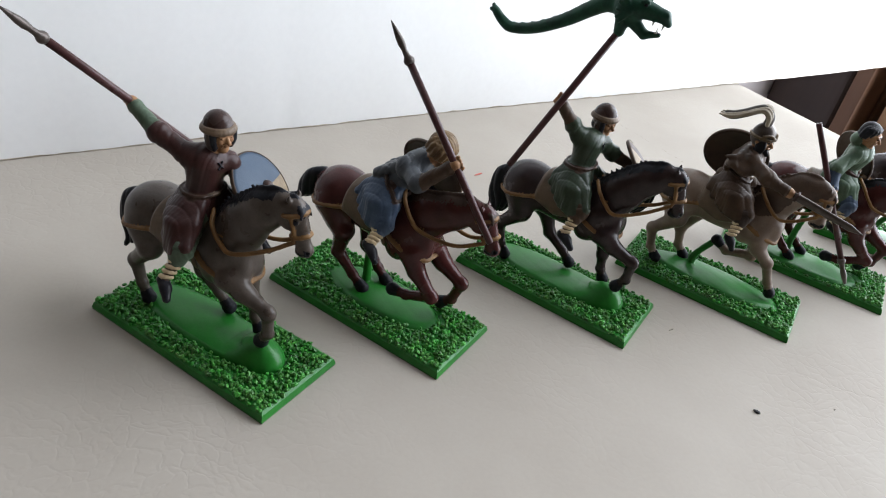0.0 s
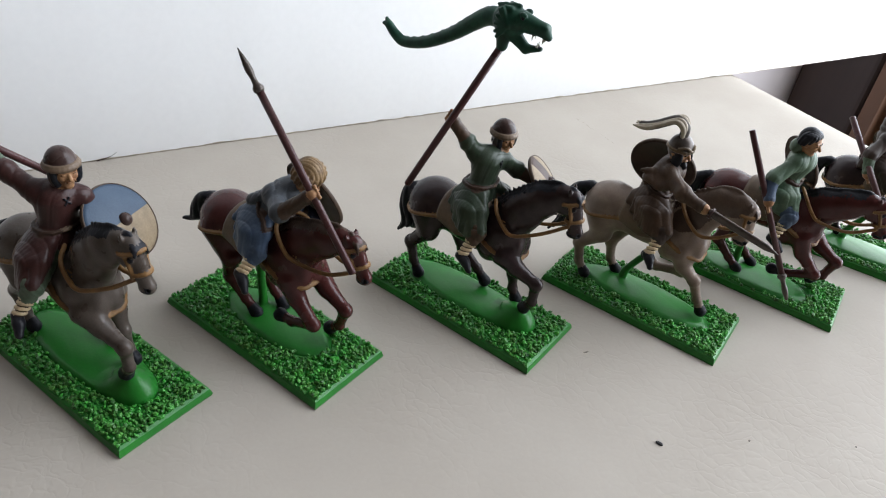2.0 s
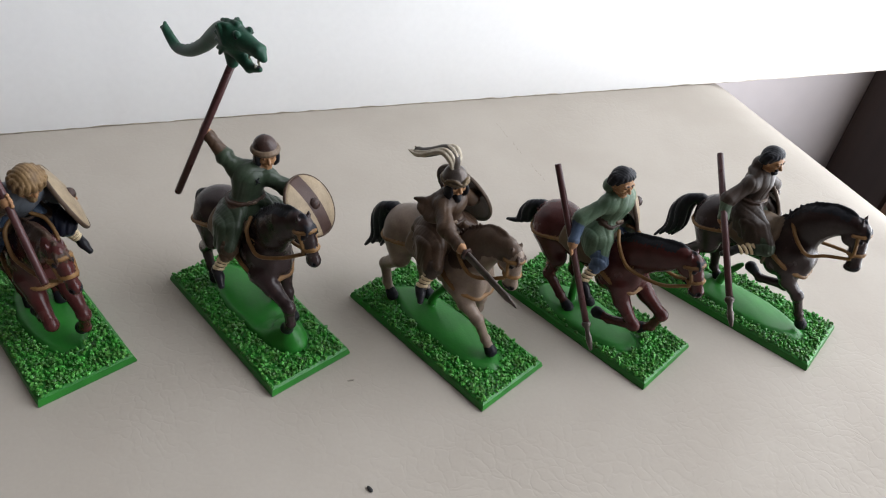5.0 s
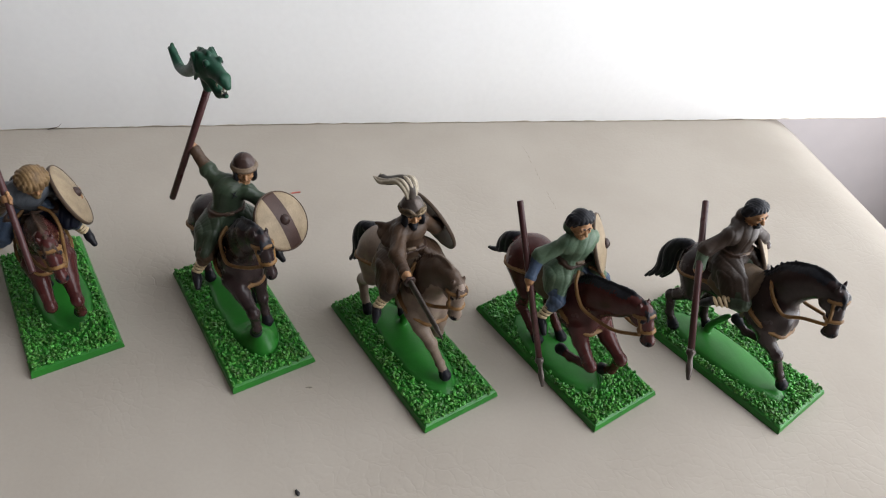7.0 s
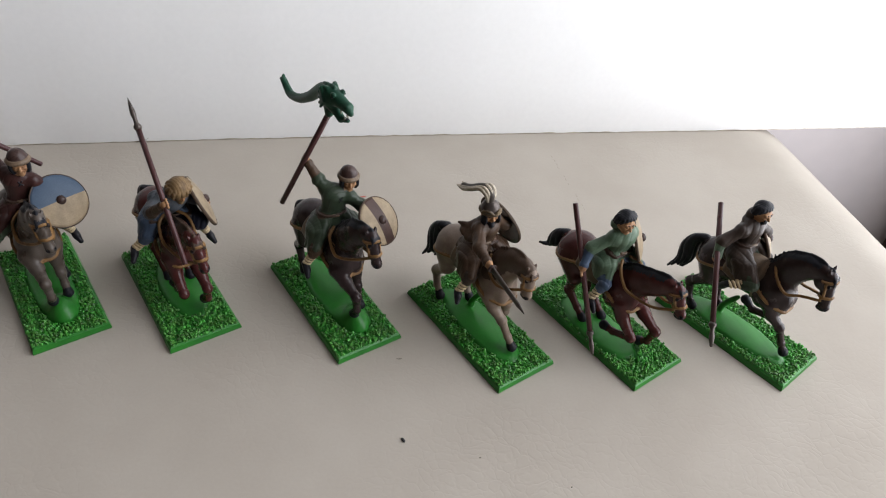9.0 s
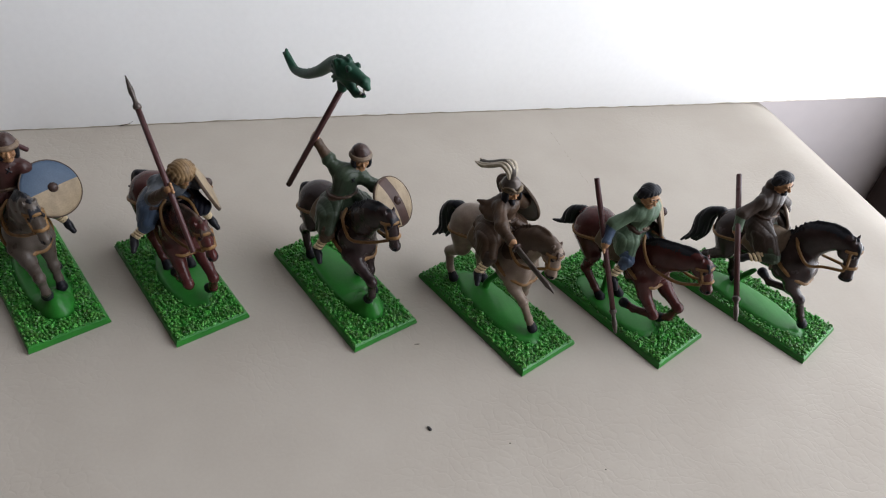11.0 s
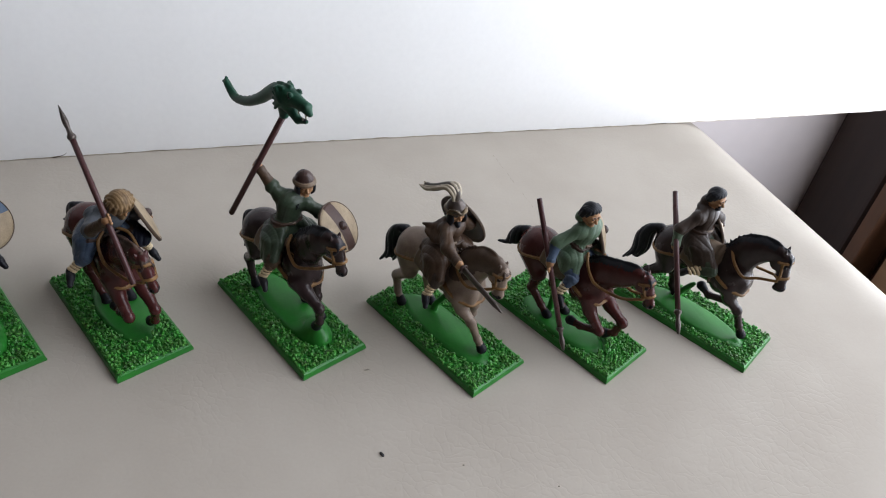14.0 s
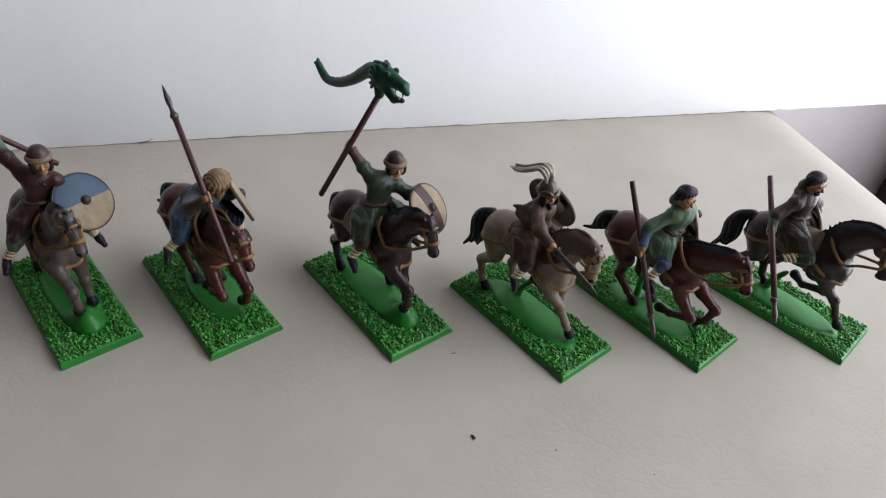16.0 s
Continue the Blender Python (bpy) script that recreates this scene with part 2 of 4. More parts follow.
# ---- modelling clay: smooth unions of rounded cones and ellipsoids, skinned on a fine grid ----
class Clay:
    def __init__(self):
        self.prims = []

    def cone(self, a, b, ra, rb, mat, k=0.12, flat=1.0):
        self.prims.append(("cone", np.array(a, float), np.array(b, float), ra, rb, mat, k, flat))

    def chain(self, points, radii, mat, k=0.12, flat=1.0):
        for n in range(len(points) - 1):
            self.cone(points[n], points[n + 1], radii[n], radii[n + 1], mat, k, flat)

    def egg(self, c, r, mat, k=0.15, turn=(0, 0, 0)):
        rot = np.array(Euler([radians(v) for v in turn]).to_matrix())
        self.prims.append(("egg", np.array(c, float), np.array(r, float), rot, 0, mat, k, 1.0))

    def dye(self, c, r, mat, turn=(0, 0, 0)):
        """Paints what lies inside an ellipsoid."""
        rot = np.array(Euler([radians(v) for v in turn]).to_matrix())
        self.prims.append(("dye", np.array(c, float), np.array(r, float), rot, 0, mat, 0.02, 1.0))

    def cut(self, c, r, mat, k=0.05, turn=(0, 0, 0)):
        """Presses a hollow."""
        rot = np.array(Euler([radians(v) for v in turn]).to_matrix())
        self.prims.append(("cut", np.array(c, float), np.array(r, float), rot, 0, mat, k, 1.0))

    @staticmethod
    def far(prim, p):
        kind, a, b, c, d = prim[:5]
        if kind == "cone":
            ba, pa = b - a, p - a
            t = np.clip((pa @ ba) / max(ba @ ba, 1e-9), 0, 1)
            off = pa - t[..., None] * ba
            if prim[7] != 1.0:
                off = off * np.array((1.0, 1.0 / prim[7], 1.0))
            return np.sqrt((off * off).sum(-1)) - (c + (d - c) * t)
        q = (p - a) @ c
        k0 = np.sqrt(((q / b) ** 2).sum(-1))
        k1 = np.sqrt(((q / (b * b)) ** 2).sum(-1))
        return k0 * (k0 - 1) / np.maximum(k1, 1e-6)

    @staticmethod
    def blend(f, d, k):
        h = np.maximum(k - np.abs(f - d), 0) / k
        return np.minimum(f, d) - h * h * k * 0.25

    def bounds(self, prim):
        kind, a, b, c, d, _, k, flat = prim
        pad = k + 0.12
        if kind == "cone":
            r = max(c, d) * max(1, flat) + pad
            return np.minimum(a, b) - r, np.maximum(a, b) + r
        r = (np.abs(c) * b).sum(1) + pad
        return a - r, a + r

    def surface(self, p, solid=None):
        """The field at some points."""
        p = np.asarray(p, float)
        f = np.full(p.shape[:-1], 9.0)
        for prim in (solid or self.prims):
            if prim[0] in ("cone", "egg"):
                f = self.blend(f, self.far(prim, p), prim[6])
        return f

    def band(self, centre, u, v, mat, radius=0.05, k=0.03, start=0.0, stop=360.0, steps=40, lift=0.0, solid=None):
        """A strap that hugs the shape, in the plane of u and v round a centre inside it."""
        centre, u, v = (np.array(x, float) for x in (centre, u, v))
        u, v = u / np.linalg.norm(u), v / np.linalg.norm(v)
        a = np.radians(np.linspace(start, stop, steps + 1))
        ways = np.cos(a)[:, None] * u + np.sin(a)[:, None] * v
        reach = np.linspace(0.02, 2.2, 110)
        field = self.surface(centre + ways[:, None, :] * reach[None, :, None], solid)
        first = np.argmax(field > 0, axis=1)
        far = reach[first]
        wide = np.concatenate([far[:1].repeat(4), far, far[-1:].repeat(4)])
        far = np.maximum(far, np.convolve(wide, np.ones(9) / 9, "valid"))
        pts = centre + ways * (far + lift)[:, None]
        for n in range(steps):
            self.cone(pts[n], pts[n + 1], radius, radius, mat, k)

    @staticmethod
    def ripple(p, amp, wave, along, seed):
        """Creases: ridged waves that wander, drawn out along the upright."""
        rs = np.random.RandomState(seed)
        total = np.zeros(len(p))
        for part_of, stretch in ((0.7, 1.0), (0.3, 0.55)):
            turn = rs.rand() * 6.28
            way = np.array((math.cos(turn), math.sin(turn), along * rs.uniform(-1, 1)))
            bend = rs.normal(size=3) * 1.3
            fold = np.abs(np.sin(p @ way * math.pi / (wave * stretch) + 2.8 * np.sin(p @ bend + rs.rand() * 6.28) + rs.rand() * 6.28))
            total += part_of * (0.35 - (1 - fold) ** 2.2)
        return amp * total

    def mesh(self, name, mats, cell=0.04, creases=None):
        solid = [p for p in self.prims if p[0] in ("cone", "egg")]
        lows, highs = zip(*(self.bounds(p) for p in solid))
        lo, hi = np.min(lows, 0), np.max(highs, 0)
        size = np.ceil((hi - lo) / cell).astype(int) + 1
        axes = [lo[n] + cell * np.arange(size[n]) for n in range(3)]
        field, near = np.full(size, 5.0, np.float32), np.full(size, 5.0, np.float32)
        tag = np.zeros(size, np.int16)
        for prim in self.prims:
            a, b = self.bounds(prim)
            i = [slice(max(0, int((a[n] - lo[n]) / cell)), min(size[n], int((b[n] - lo[n]) / cell) + 2)) for n in range(3)]
            grid = np.stack(np.meshgrid(*(axes[n][i[n]] for n in range(3)), indexing="ij"), -1)
            d = self.far(prim, grid).astype(np.float32)
            i = tuple(i)
            if prim[0] == "dye":
                tag[i] = np.where(d < 0, prim[5], tag[i])
            elif prim[0] == "cut":
                h = np.maximum(prim[6] - np.abs(field[i] + d), 0) / prim[6]
                new_field = np.maximum(field[i], -d) + h * h * prim[6] * 0.25
                field[i] = new_field
                if prim[5] >= 0:
                    tag[i] = np.where(d < 0.03, prim[5], tag[i])
            else:
                closer = d < near[i]
                tag[i] = np.where(closer, prim[5], tag[i])
                near[i] = np.minimum(near[i], d)
                field[i] = self.blend(field[i], d, prim[6])
        for mark, (amp, wave, along) in (creases or {}).items():
            close = np.nonzero((tag == mark) & (np.abs(field) < 0.16))
            spots = lo + cell * np.stack(close, -1)
            field[close] -= self.ripple(spots, amp, wave, along, mark + 3).astype(np.float32)
        return self.skin(name, field, tag, lo, cell, mats)

    @staticmethod
    def skin(name, f, tag, lo, cell, mats):
        """Surface nets: one vertex in every cell that the surface crosses."""
        inside = f < 0
        nx, ny, nz = (s - 1 for s in f.shape)
        corner = [(i, j, k) for i in (0, 1) for j in (0, 1) for k in (0, 1)]
        count = sum(inside[i:nx + i, j:ny + j, k:nz + k].astype(np.int8) for i, j, k in corner)
        cells = np.argwhere((count > 0) & (count < 8))
        number = np.full((nx, ny, nz), -1, np.int64)
        number[tuple(cells.T)] = np.arange(len(cells))
        values = np.stack([f[tuple((cells + c).T)] for c in corner], -1)
        total, hits = np.zeros((len(cells), 3)), np.zeros(len(cells))
        for a in range(8):
            for b in range(a + 1, 8):
                ca, cb = np.array(corner[a]), np.array(corner[b])
                if np.abs(ca - cb).sum() != 1:
                    continue
                va, vb = values[:, a], values[:, b]
                cross = (va < 0) != (vb < 0)
                t = np.where(cross, va / np.where(cross, va - vb, 1), 0)
                total += np.where(cross[:, None], ca + t[:, None] * (cb - ca), 0)
                hits += cross
        verts = CM * (lo + cell * (cells + total / hits[:, None]))
        faces, marks = [], []
        for axis in range(3):
            o1, o2 = (axis + 1) % 3, (axis + 2) % 3
            step = np.zeros(3, int)
            step[axis] = 1
            span = [slice(1, s - 1) for s in f.shape]
            span[axis] = slice(0, f.shape[axis] - 1)
            ahead = list(span)
            ahead[axis] = slice(1, f.shape[axis])
            here, there = inside[tuple(span)], inside[tuple(ahead)]
            at = np.argwhere(here != there)
            start = np.array([s.start for s in span])
            out = here[tuple(at.T)]
            at = at + start
            e1, e2 = np.zeros(3, int), np.zeros(3, int)
            e1[o1], e2[o2] = 1, 1
            quad = np.stack([number[tuple((at - d).T)] for d in (e1 + e2, e2, 0 * e1, e1)], -1)
            quad[~out] = quad[~out][:, ::-1]
            faces.append(quad)
            marks.append(np.where(out, tag[tuple(at.T)], tag[tuple((at + step).T)]))
        return mesh_from(name, verts, np.concatenate(faces), mats, np.concatenate(marks))


def arc(points, steps=8):
    """A smooth line (Catmull-Rom) through some points."""
    p = [np.array(q, float) for q in points]
    p = [2 * p[0] - p[1]] + p + [2 * p[-1] - p[-2]]
    out = []
    for n in range(1, len(p) - 2):
        a, b, c, d = p[n - 1:n + 3]
        for s in range(steps):
            t = s / steps
            out.append(0.5 * (2 * b + (c - a) * t + (2 * a - 5 * b + 4 * c - d) * t * t + (3 * b - a - 3 * c + d) * t ** 3))
    out.append(p[-2])
    return out


# ---- paints of the miniatures ----
def paint(name, r, g, b, rough=0.42, vary=0.3, light=None, scale=220.0, metal=0.0, spec=0.22):
    return material(name, (r, g, b), rough, light, scale, 2600.0, vary, 0.25, 0.00012, metal, spec=spec)


MOUSE = paint("mouse_brown_coat", 0.052, 0.040, 0.032, 0.30, 0.35, (0.080, 0.066, 0.056), spec=0.24)
BAY = paint("dark_bay_coat", 0.042, 0.0108, 0.0100, 0.24, 0.35, (0.060, 0.0185, 0.017), spec=0.24)
BLACK_BROWN = paint("black_brown_coat", 0.0190, 0.0120, 0.0120, 0.24, 0.35, (0.030, 0.0200, 0.020), spec=0.24)
GREY_COAT = paint("pale_dun_coat", 0.200, 0.152, 0.118, 0.36, 0.3, (0.138, 0.102, 0.079))
HAIR = paint("black_hair", 0.008, 0.0085, 0.0105, 0.42, 0.4, (0.014, 0.015, 0.019), spec=0.12)
DUN_MANE = paint("dark_brown_mane", 0.046, 0.026, 0.017, 0.5, 0.4)
NECK = paint("dusky_neck_coat", 0.048, 0.030, 0.021, 0.40, 0.4, (0.085, 0.058, 0.042), 120.0)
STRAP = paint("tan_strap", 0.185, 0.100, 0.036, 0.5, 0.4, (0.115, 0.060, 0.022))
SADDLE = paint("brown_saddlecloth", 0.115, 0.082, 0.055, 0.5, 0.35)
BELT = paint("dark_brown_belt", 0.045, 0.026, 0.018, 0.4, 0.3)
BAND = paint("dull_brown_band", 0.15, 0.105, 0.070, 0.4, 0.3)
SKIN = paint("flesh_paint", 0.33, 0.185, 0.092, 0.42, 0.35, (0.20, 0.10, 0.050), 500.0)
SHOE = paint("black_shoe", 0.012, 0.012, 0.016, 0.35, 0.3)
WRAP = paint("bone_leg_wrap", 0.55, 0.45, 0.29, 0.55, 0.25, (0.46, 0.36, 0.22))
WRAP_LINE = paint("brown_wrap_line", 0.06, 0.036, 0.022, 0.55, 0.3)
MAROON = paint("maroon_tunic", 0.032, 0.0125, 0.0112, 0.36, 0.35, (0.044, 0.0185, 0.016))
SAGE = paint("sage_green_cloth", 0.054, 0.082, 0.052, 0.5, 0.35, (0.080, 0.112, 0.076))
SLATE = paint("slate_cloak", 0.045, 0.051, 0.059, 0.45, 0.35, (0.066, 0.074, 0.085))
BLUE = paint("faded_blue_cloth", 0.034, 0.054, 0.090, 0.42, 0.35, (0.052, 0.078, 0.122))
NAVY = paint("navy_cloth", 0.010, 0.013, 0.028, 0.45, 0.3)
FOREST = paint("forest_green_tunic", 0.022, 0.034, 0.020, 0.36, 0.35, (0.033, 0.047, 0.030))
LEAF = paint("grey_green_tunic", 0.058, 0.095, 0.060, 0.42, 0.35, (0.090, 0.135, 0.088))
BROWN = paint("brown_tunic", 0.040, 0.023, 0.014, 0.46, 0.4, (0.060, 0.036, 0.022))
UMBER = paint("umber_cloak", 0.024, 0.016, 0.012, 0.44, 0.35, (0.038, 0.026, 0.020))
TAN_HAIR = paint("fair_hair", 0.185, 0.118, 0.056, 0.5, 0.4, (0.105, 0.065, 0.032), 500.0)
LEATHER_CAP = paint("brown_helmet", 0.034, 0.020, 0.017, 0.28, 0.3, (0.052, 0.032, 0.028))
BRONZE = paint("bronze_paint", 0.135, 0.098, 0.056, 0.36, 0.4, (0.075, 0.055, 0.035), 300.0, 0.35)
STEEL = paint("dark_steel_paint", 0.058, 0.047, 0.042, 0.30, 0.4, (0.088, 0.074, 0.066), 300.0, 0.45)
PLUME = paint("grey_white_plume", 0.36, 0.32, 0.25, 0.5, 0.35, (0.26, 0.22, 0.165), 400.0)
PLUME_DARK = paint("plume_groove", 0.06, 0.05, 0.042, 0.5, 0.3)
SHAFT = paint("purple_brown_shaft", 0.060, 0.026, 0.026, 0.30, 0.3, (0.048, 0.020, 0.020))
DRAGON = paint("green_standard_paint", 0.005, 0.032, 0.019, 0.45, 0.4, (0.011, 0.056, 0.032), 350.0)
TEETH = paint("ivory_teeth", 0.30, 0.30, 0.24, 0.4, 0.2)
SH_BLUE = paint("blue_shield_paint", 0.042, 0.066, 0.102, 0.45, 0.25, (0.055, 0.082, 0.120))
SH_TAN = paint("tan_shield_paint", 0.27, 0.21, 0.135, 0.5, 0.3, (0.20, 0.152, 0.098))
SH_BROWN = paint("brown_shield_paint", 0.055, 0.030, 0.024, 0.45, 0.3)
SH_WOOD = paint("bare_shield_wood", 0.075, 0.050, 0.035, 0.55, 0.35)


# ---- horses ----
def horse_mesh(coat, s, dip=0.0, mane=HAIR, lower=None, lash=0.0, flick=1.0, shaded=False):
    """A cast horse with its harness: one solid. s holds the joints of neck, head, legs and tail."""
    c = Clay()
    mats = [coat, HAIR, STRAP, SADDLE, mane, lower or coat, NECK]
    c.egg((-0.45, 0, 2.80), (1.40, 0.66, 0.66), 0, 0.25)
    c.egg((-1.62, 0, 2.80), (0.84, 0.66, 0.70), 0, 0.25)
    for side in (-1, 1):
        c.egg((-1.68, 0.28 * side, 2.70), (0.66, 0.42, 0.66), 0, 0.15, (0, -15, 0))
        c.egg((0.58, 0.32 * side, 2.74 - dip), (0.44, 0.32, 0.74), 0, 0.14, (0, 24, 0))
        c.egg((1.00, 0.19 * side, 2.66 - dip), (0.34, 0.27, 0.44), 0, 0.10)
        c.cut((-0.98, 0.86 * side, 2.42), (0.28, 0.26, 0.45), -1, 0.25)
        c.cut((0.22, 0.86 * side, 2.72 - dip), (0.10, 0.22, 0.55), -1, 0.16, (0, 18, 0))
    c.egg((0.55, 0, 2.85 - dip), (0.70, 0.55, 0.76), 0, 0.25)
    n = [np.array(q, float) for q in s["neck"]]
    wide = [0.62, 0.52, 0.41, 0.31]
    c.chain(n, wide, 0, 0.22, 0.66)
    poll, muz = np.array(s["poll"], float), np.array(s["muzzle"], float)
    down = (muz - poll) / np.linalg.norm(muz - poll)
    long = np.linalg.norm(muz - poll)
    side = np.array(s.get("side", (0, 1, 0)), float)
    side = side / np.linalg.norm(side)
    front = np.cross(side, down)
    front = front if front[0] > 0 else -front
    front = front / np.linalg.norm(front)
    at = lambda a, b, d=0.0: tuple(poll + down * long * a + front * b + side * d)
    c.cone(tuple(n[-1]), at(0.06, -0.02), 0.31, 0.275, 0, 0.12, 0.72)
    c.cone(at(0.04, 0.02), at(0.45, 0.05), 0.27, 0.22, 0, 0.08, 0.80)
    c.cone(at(0.45, 0.05), at(0.92, 0.05), 0.21, 0.165, 0, 0.06, 0.86)
    c.egg(at(0.95, 0.05), (0.205, 0.17, 0.20), 0, 0.05)
    c.egg(at(1.02, -0.07), (0.13, 0.115, 0.10), 0, 0.04)
    c.cone(at(0.22, 0.20), at(0.85, 0.17), 0.055, 0.045, 0, 0.06)
    for d in (-1, 1):
        c.egg(at(0.24, -0.14, 0.115 * d), (0.25, 0.11, 0.25), 0, 0.05)
        c.cone(at(0.35, 0.10, 0.14 * d), at(0.72, 0.02, 0.12 * d), 0.04, 0.03, 0, 0.04)
        c.cut(at(0.99, 0.15, 0.10 * d), (0.055, 0.035, 0.05), 1, 0.02)
        c.cut(at(1.0, -0.03, 0.16 * d), (0.10, 0.05, 0.022), 1, 0.02)
        c.egg(at(0.26, 0.13, 0.198 * d), (0.07, 0.035, 0.055), 1, 0.015)
        c.cone(at(0.20, 0.21, 0.14 * d), at(0.25, 0.06, 0.208 * d), 0.04, 0.03, 0, 0.03)
        c.cone(at(-0.02, 0.02, 0.13 * d), at(-0.20, 0.06 + 0.14 * lash, 0.17 * d), 0.085, 0.05, 0, 0.03, 0.8)
        c.cone(at(-0.20, 0.06 + 0.14 * lash, 0.17 * d), at(-0.31, 0.09 + 0.2 * lash, 0.16 * d), 0.05, 0.015, 0, 0.02)
    trunk = list(c.prims)
    # legs
    for key, fore in (("LF", True), ("RF", True), ("LH", False), ("RH", False)):
        j = s[key]
        r = [0.36, 0.225, 0.150, 0.125] if fore else [0.45, 0.27, 0.165, 0.13]
        c.chain(j[:4], r, 0, 0.10)
        c.egg(j[2], (0.185, 0.165, 0.195), 0, 0.06)
        if not fore:
            a0, b0 = np.array(j[1], float), np.array(j[2], float)
            c.egg(tuple(b0 + (b0 - a0) / np.linalg.norm(b0 - a0) * 0.10), (0.09, 0.08, 0.10), 0, 0.05)
            top = np.array(j[0], float)
            c.egg(tuple((top + a0) / 2), (0.40, 0.28, 0.50), 0, 0.14)
        else:
            a0, b0 = np.array(j[0], float), np.array(j[1], float)
            c.egg(tuple(a0 * 0.3 + b0 * 0.7), (0.22, 0.17, 0.30), 0, 0.08)
        c.egg(j[3], (0.158, 0.148, 0.15), 5, 0.04)
        a, b = np.array(j[3], float), np.array(j[4], float)
        c.cone(a, a + (b - a) * 0.5, 0.11, 0.135, 5, 0.04)
        c.cone(a + (b - a) * 0.62, b, 0.145, 0.18, 1, 0.01)
    solid = list(c.prims)
    # mane: ragged locks along the crest, combed to both sides
    rnd = random.Random(len(s["tail"]) * 7 + int(10 * muz[0]))
    crest = []
    for i, q in enumerate(n):
        way = (n[i + 1] - q) if i < 3 else (n[i] - n[i - 1])
        way = way / np.linalg.norm(way)
        back = np.array((-way[2], 0, way[0]))
        crest.append(q + back * wide[i] * 0.97)
    crest = arc(crest + [np.array(at(-0.10, -0.10)), np.array(at(-0.16, 0.06))], 6)
    for i, q in enumerate(crest[2:]):
        c.egg(tuple(q), (0.11, 0.06, 0.13), 4, 0.02, (0, rnd.uniform(-50, 50), 0))
        c.cone(tuple(q), tuple(q + np.array((-0.10, 0, 0.09)) * rnd.uniform(0.5, 1.2)), 0.06, 0.025, 4, 0.015)
        for d in (-1, 1):
            w = rnd.uniform(0.6, 1.15)
            c.cone(tuple(q + np.array((0, 0.03 * d, 0))), tuple(q + np.array((-0.05, 0.16 * d, -0.13 * w))), 0.055, 0.03, 4, 0.012)
    for d in (-0.11, -0.04, 0.03, 0.10):
        c.chain(arc([at(-0.14, 0.04, d * 0.5), at(0.02, 0.25, d), at(0.20 + 0.06 * rnd.random(), 0.27, d * 1.5)], 3), [0.065, 0.06, 0.055, 0.05, 0.045, 0.03, 0.02], 4, 0.012)
    # tail: a bundle of locks that part towards the tip
    t = arc(s["tail"], 6)
    for q in range(9):
        a = 6.28 * q / 9
        line = []
        for i, pt in enumerate(t):
            f = i / (len(t) - 1)
            w = 0.06 + 0.19 * math.sin(min(1.0, f * 1.25) * 1.9) + 0.05 * max(0.0, f - 0.7) * (q % 3) * flick
            line.append(tuple(np.array(pt) + np.array((math.cos(a + f), math.sin(a + f), 0.7 * math.cos(a + f + 0.6))) * w))
        r = [0.125 * (1 - 0.8 * (i / len(t)) ** 2) + 0.010 for i in range(len(t))]
        c.chain(line[:len(line) - (q % 4)], r, 1, 0.012)
    if shaded:
        c.dye((0.62, 0, 3.42), (0.60, 0.66, 0.40), 6, (0, -40, 0))
        for i in (1, 2, 3):
            c.dye(tuple(n[i] + np.array((-0.10, 0, 0.12))), (0.52, 0.62, 0.46), 6, (0, -35, 0))
    # harness
    left = (0, 1, 0)
    c.band((0.10, 0, 2.75 - dip), (0.10, 0, 1), left, 3, 0.040, 0.01, 70, 290, 40, 0.01, solid)
    c.band((0.28, 0, 2.84 - dip), (1, 0, -0.44), left, 2, 0.056, 0.01, -100, 100, 46, 0.02, trunk)
    c.band((-1.0, 0, 2.86), (-1, 0, -0.24), left, 2, 0.048, 0.01, -80, 80, 40, 0.005, solid)
    c.band(at(0.62, 0.02), front, side, 2, 0.046, 0.008, 0, 360, 24, 0.008, trunk)
    c.band(at(0.12, 0.0), front, side, 2, 0.044, 0.008, -110, 110, 18, 0.008, trunk)
    for d in (-1, 1):
        c.chain(arc([at(0.12, 0.06, 0.24 * d), at(0.38, 0.05, 0.222 * d), at(0.62, 0.03, 0.20 * d)], 4), [0.044] * 9, 2, 0.008)
        c.egg(at(0.66, -0.02, 0.205 * d), (0.06, 0.035, 0.06), 2, 0.008)
        rein = [at(0.74, -0.06, 0.18 * d), tuple(n[1] * 0.45 + np.array(at(0.75, 0)) * 0.55 + np.array((0.0, 0.32 * d, -0.34))),
                (1.12, 0.50 * d, 3.26 - dip), (0.80, 0.54 * d, 3.44 - dip * 0.6), (0.52, 0.46 * d, 3.68), (0.30, 0.2 * d, 3.84)]
        c.chain(arc(rein, 6), [0.052] * 31, 2, 0.008)
    # saddle cloth and straps under the rider
    for q in range(10):
        c.band((-1.06 + 0.12 * q, 0, 2.86), (0, 0, 1), left, 3, 0.095, 0.07, -108 + 3 * abs(q - 5), 108 - 3 * abs(q - 5), 34, 0.0, solid)
    c.egg((-0.3, 0, 3.36), (0.60, 0.48, 0.16), 3, 0.03)
    return c.mesh("horse", mats, 0.030, {4: (0.022, 0.08, 0.6), 1: (0.018, 0.09, 0.4)})


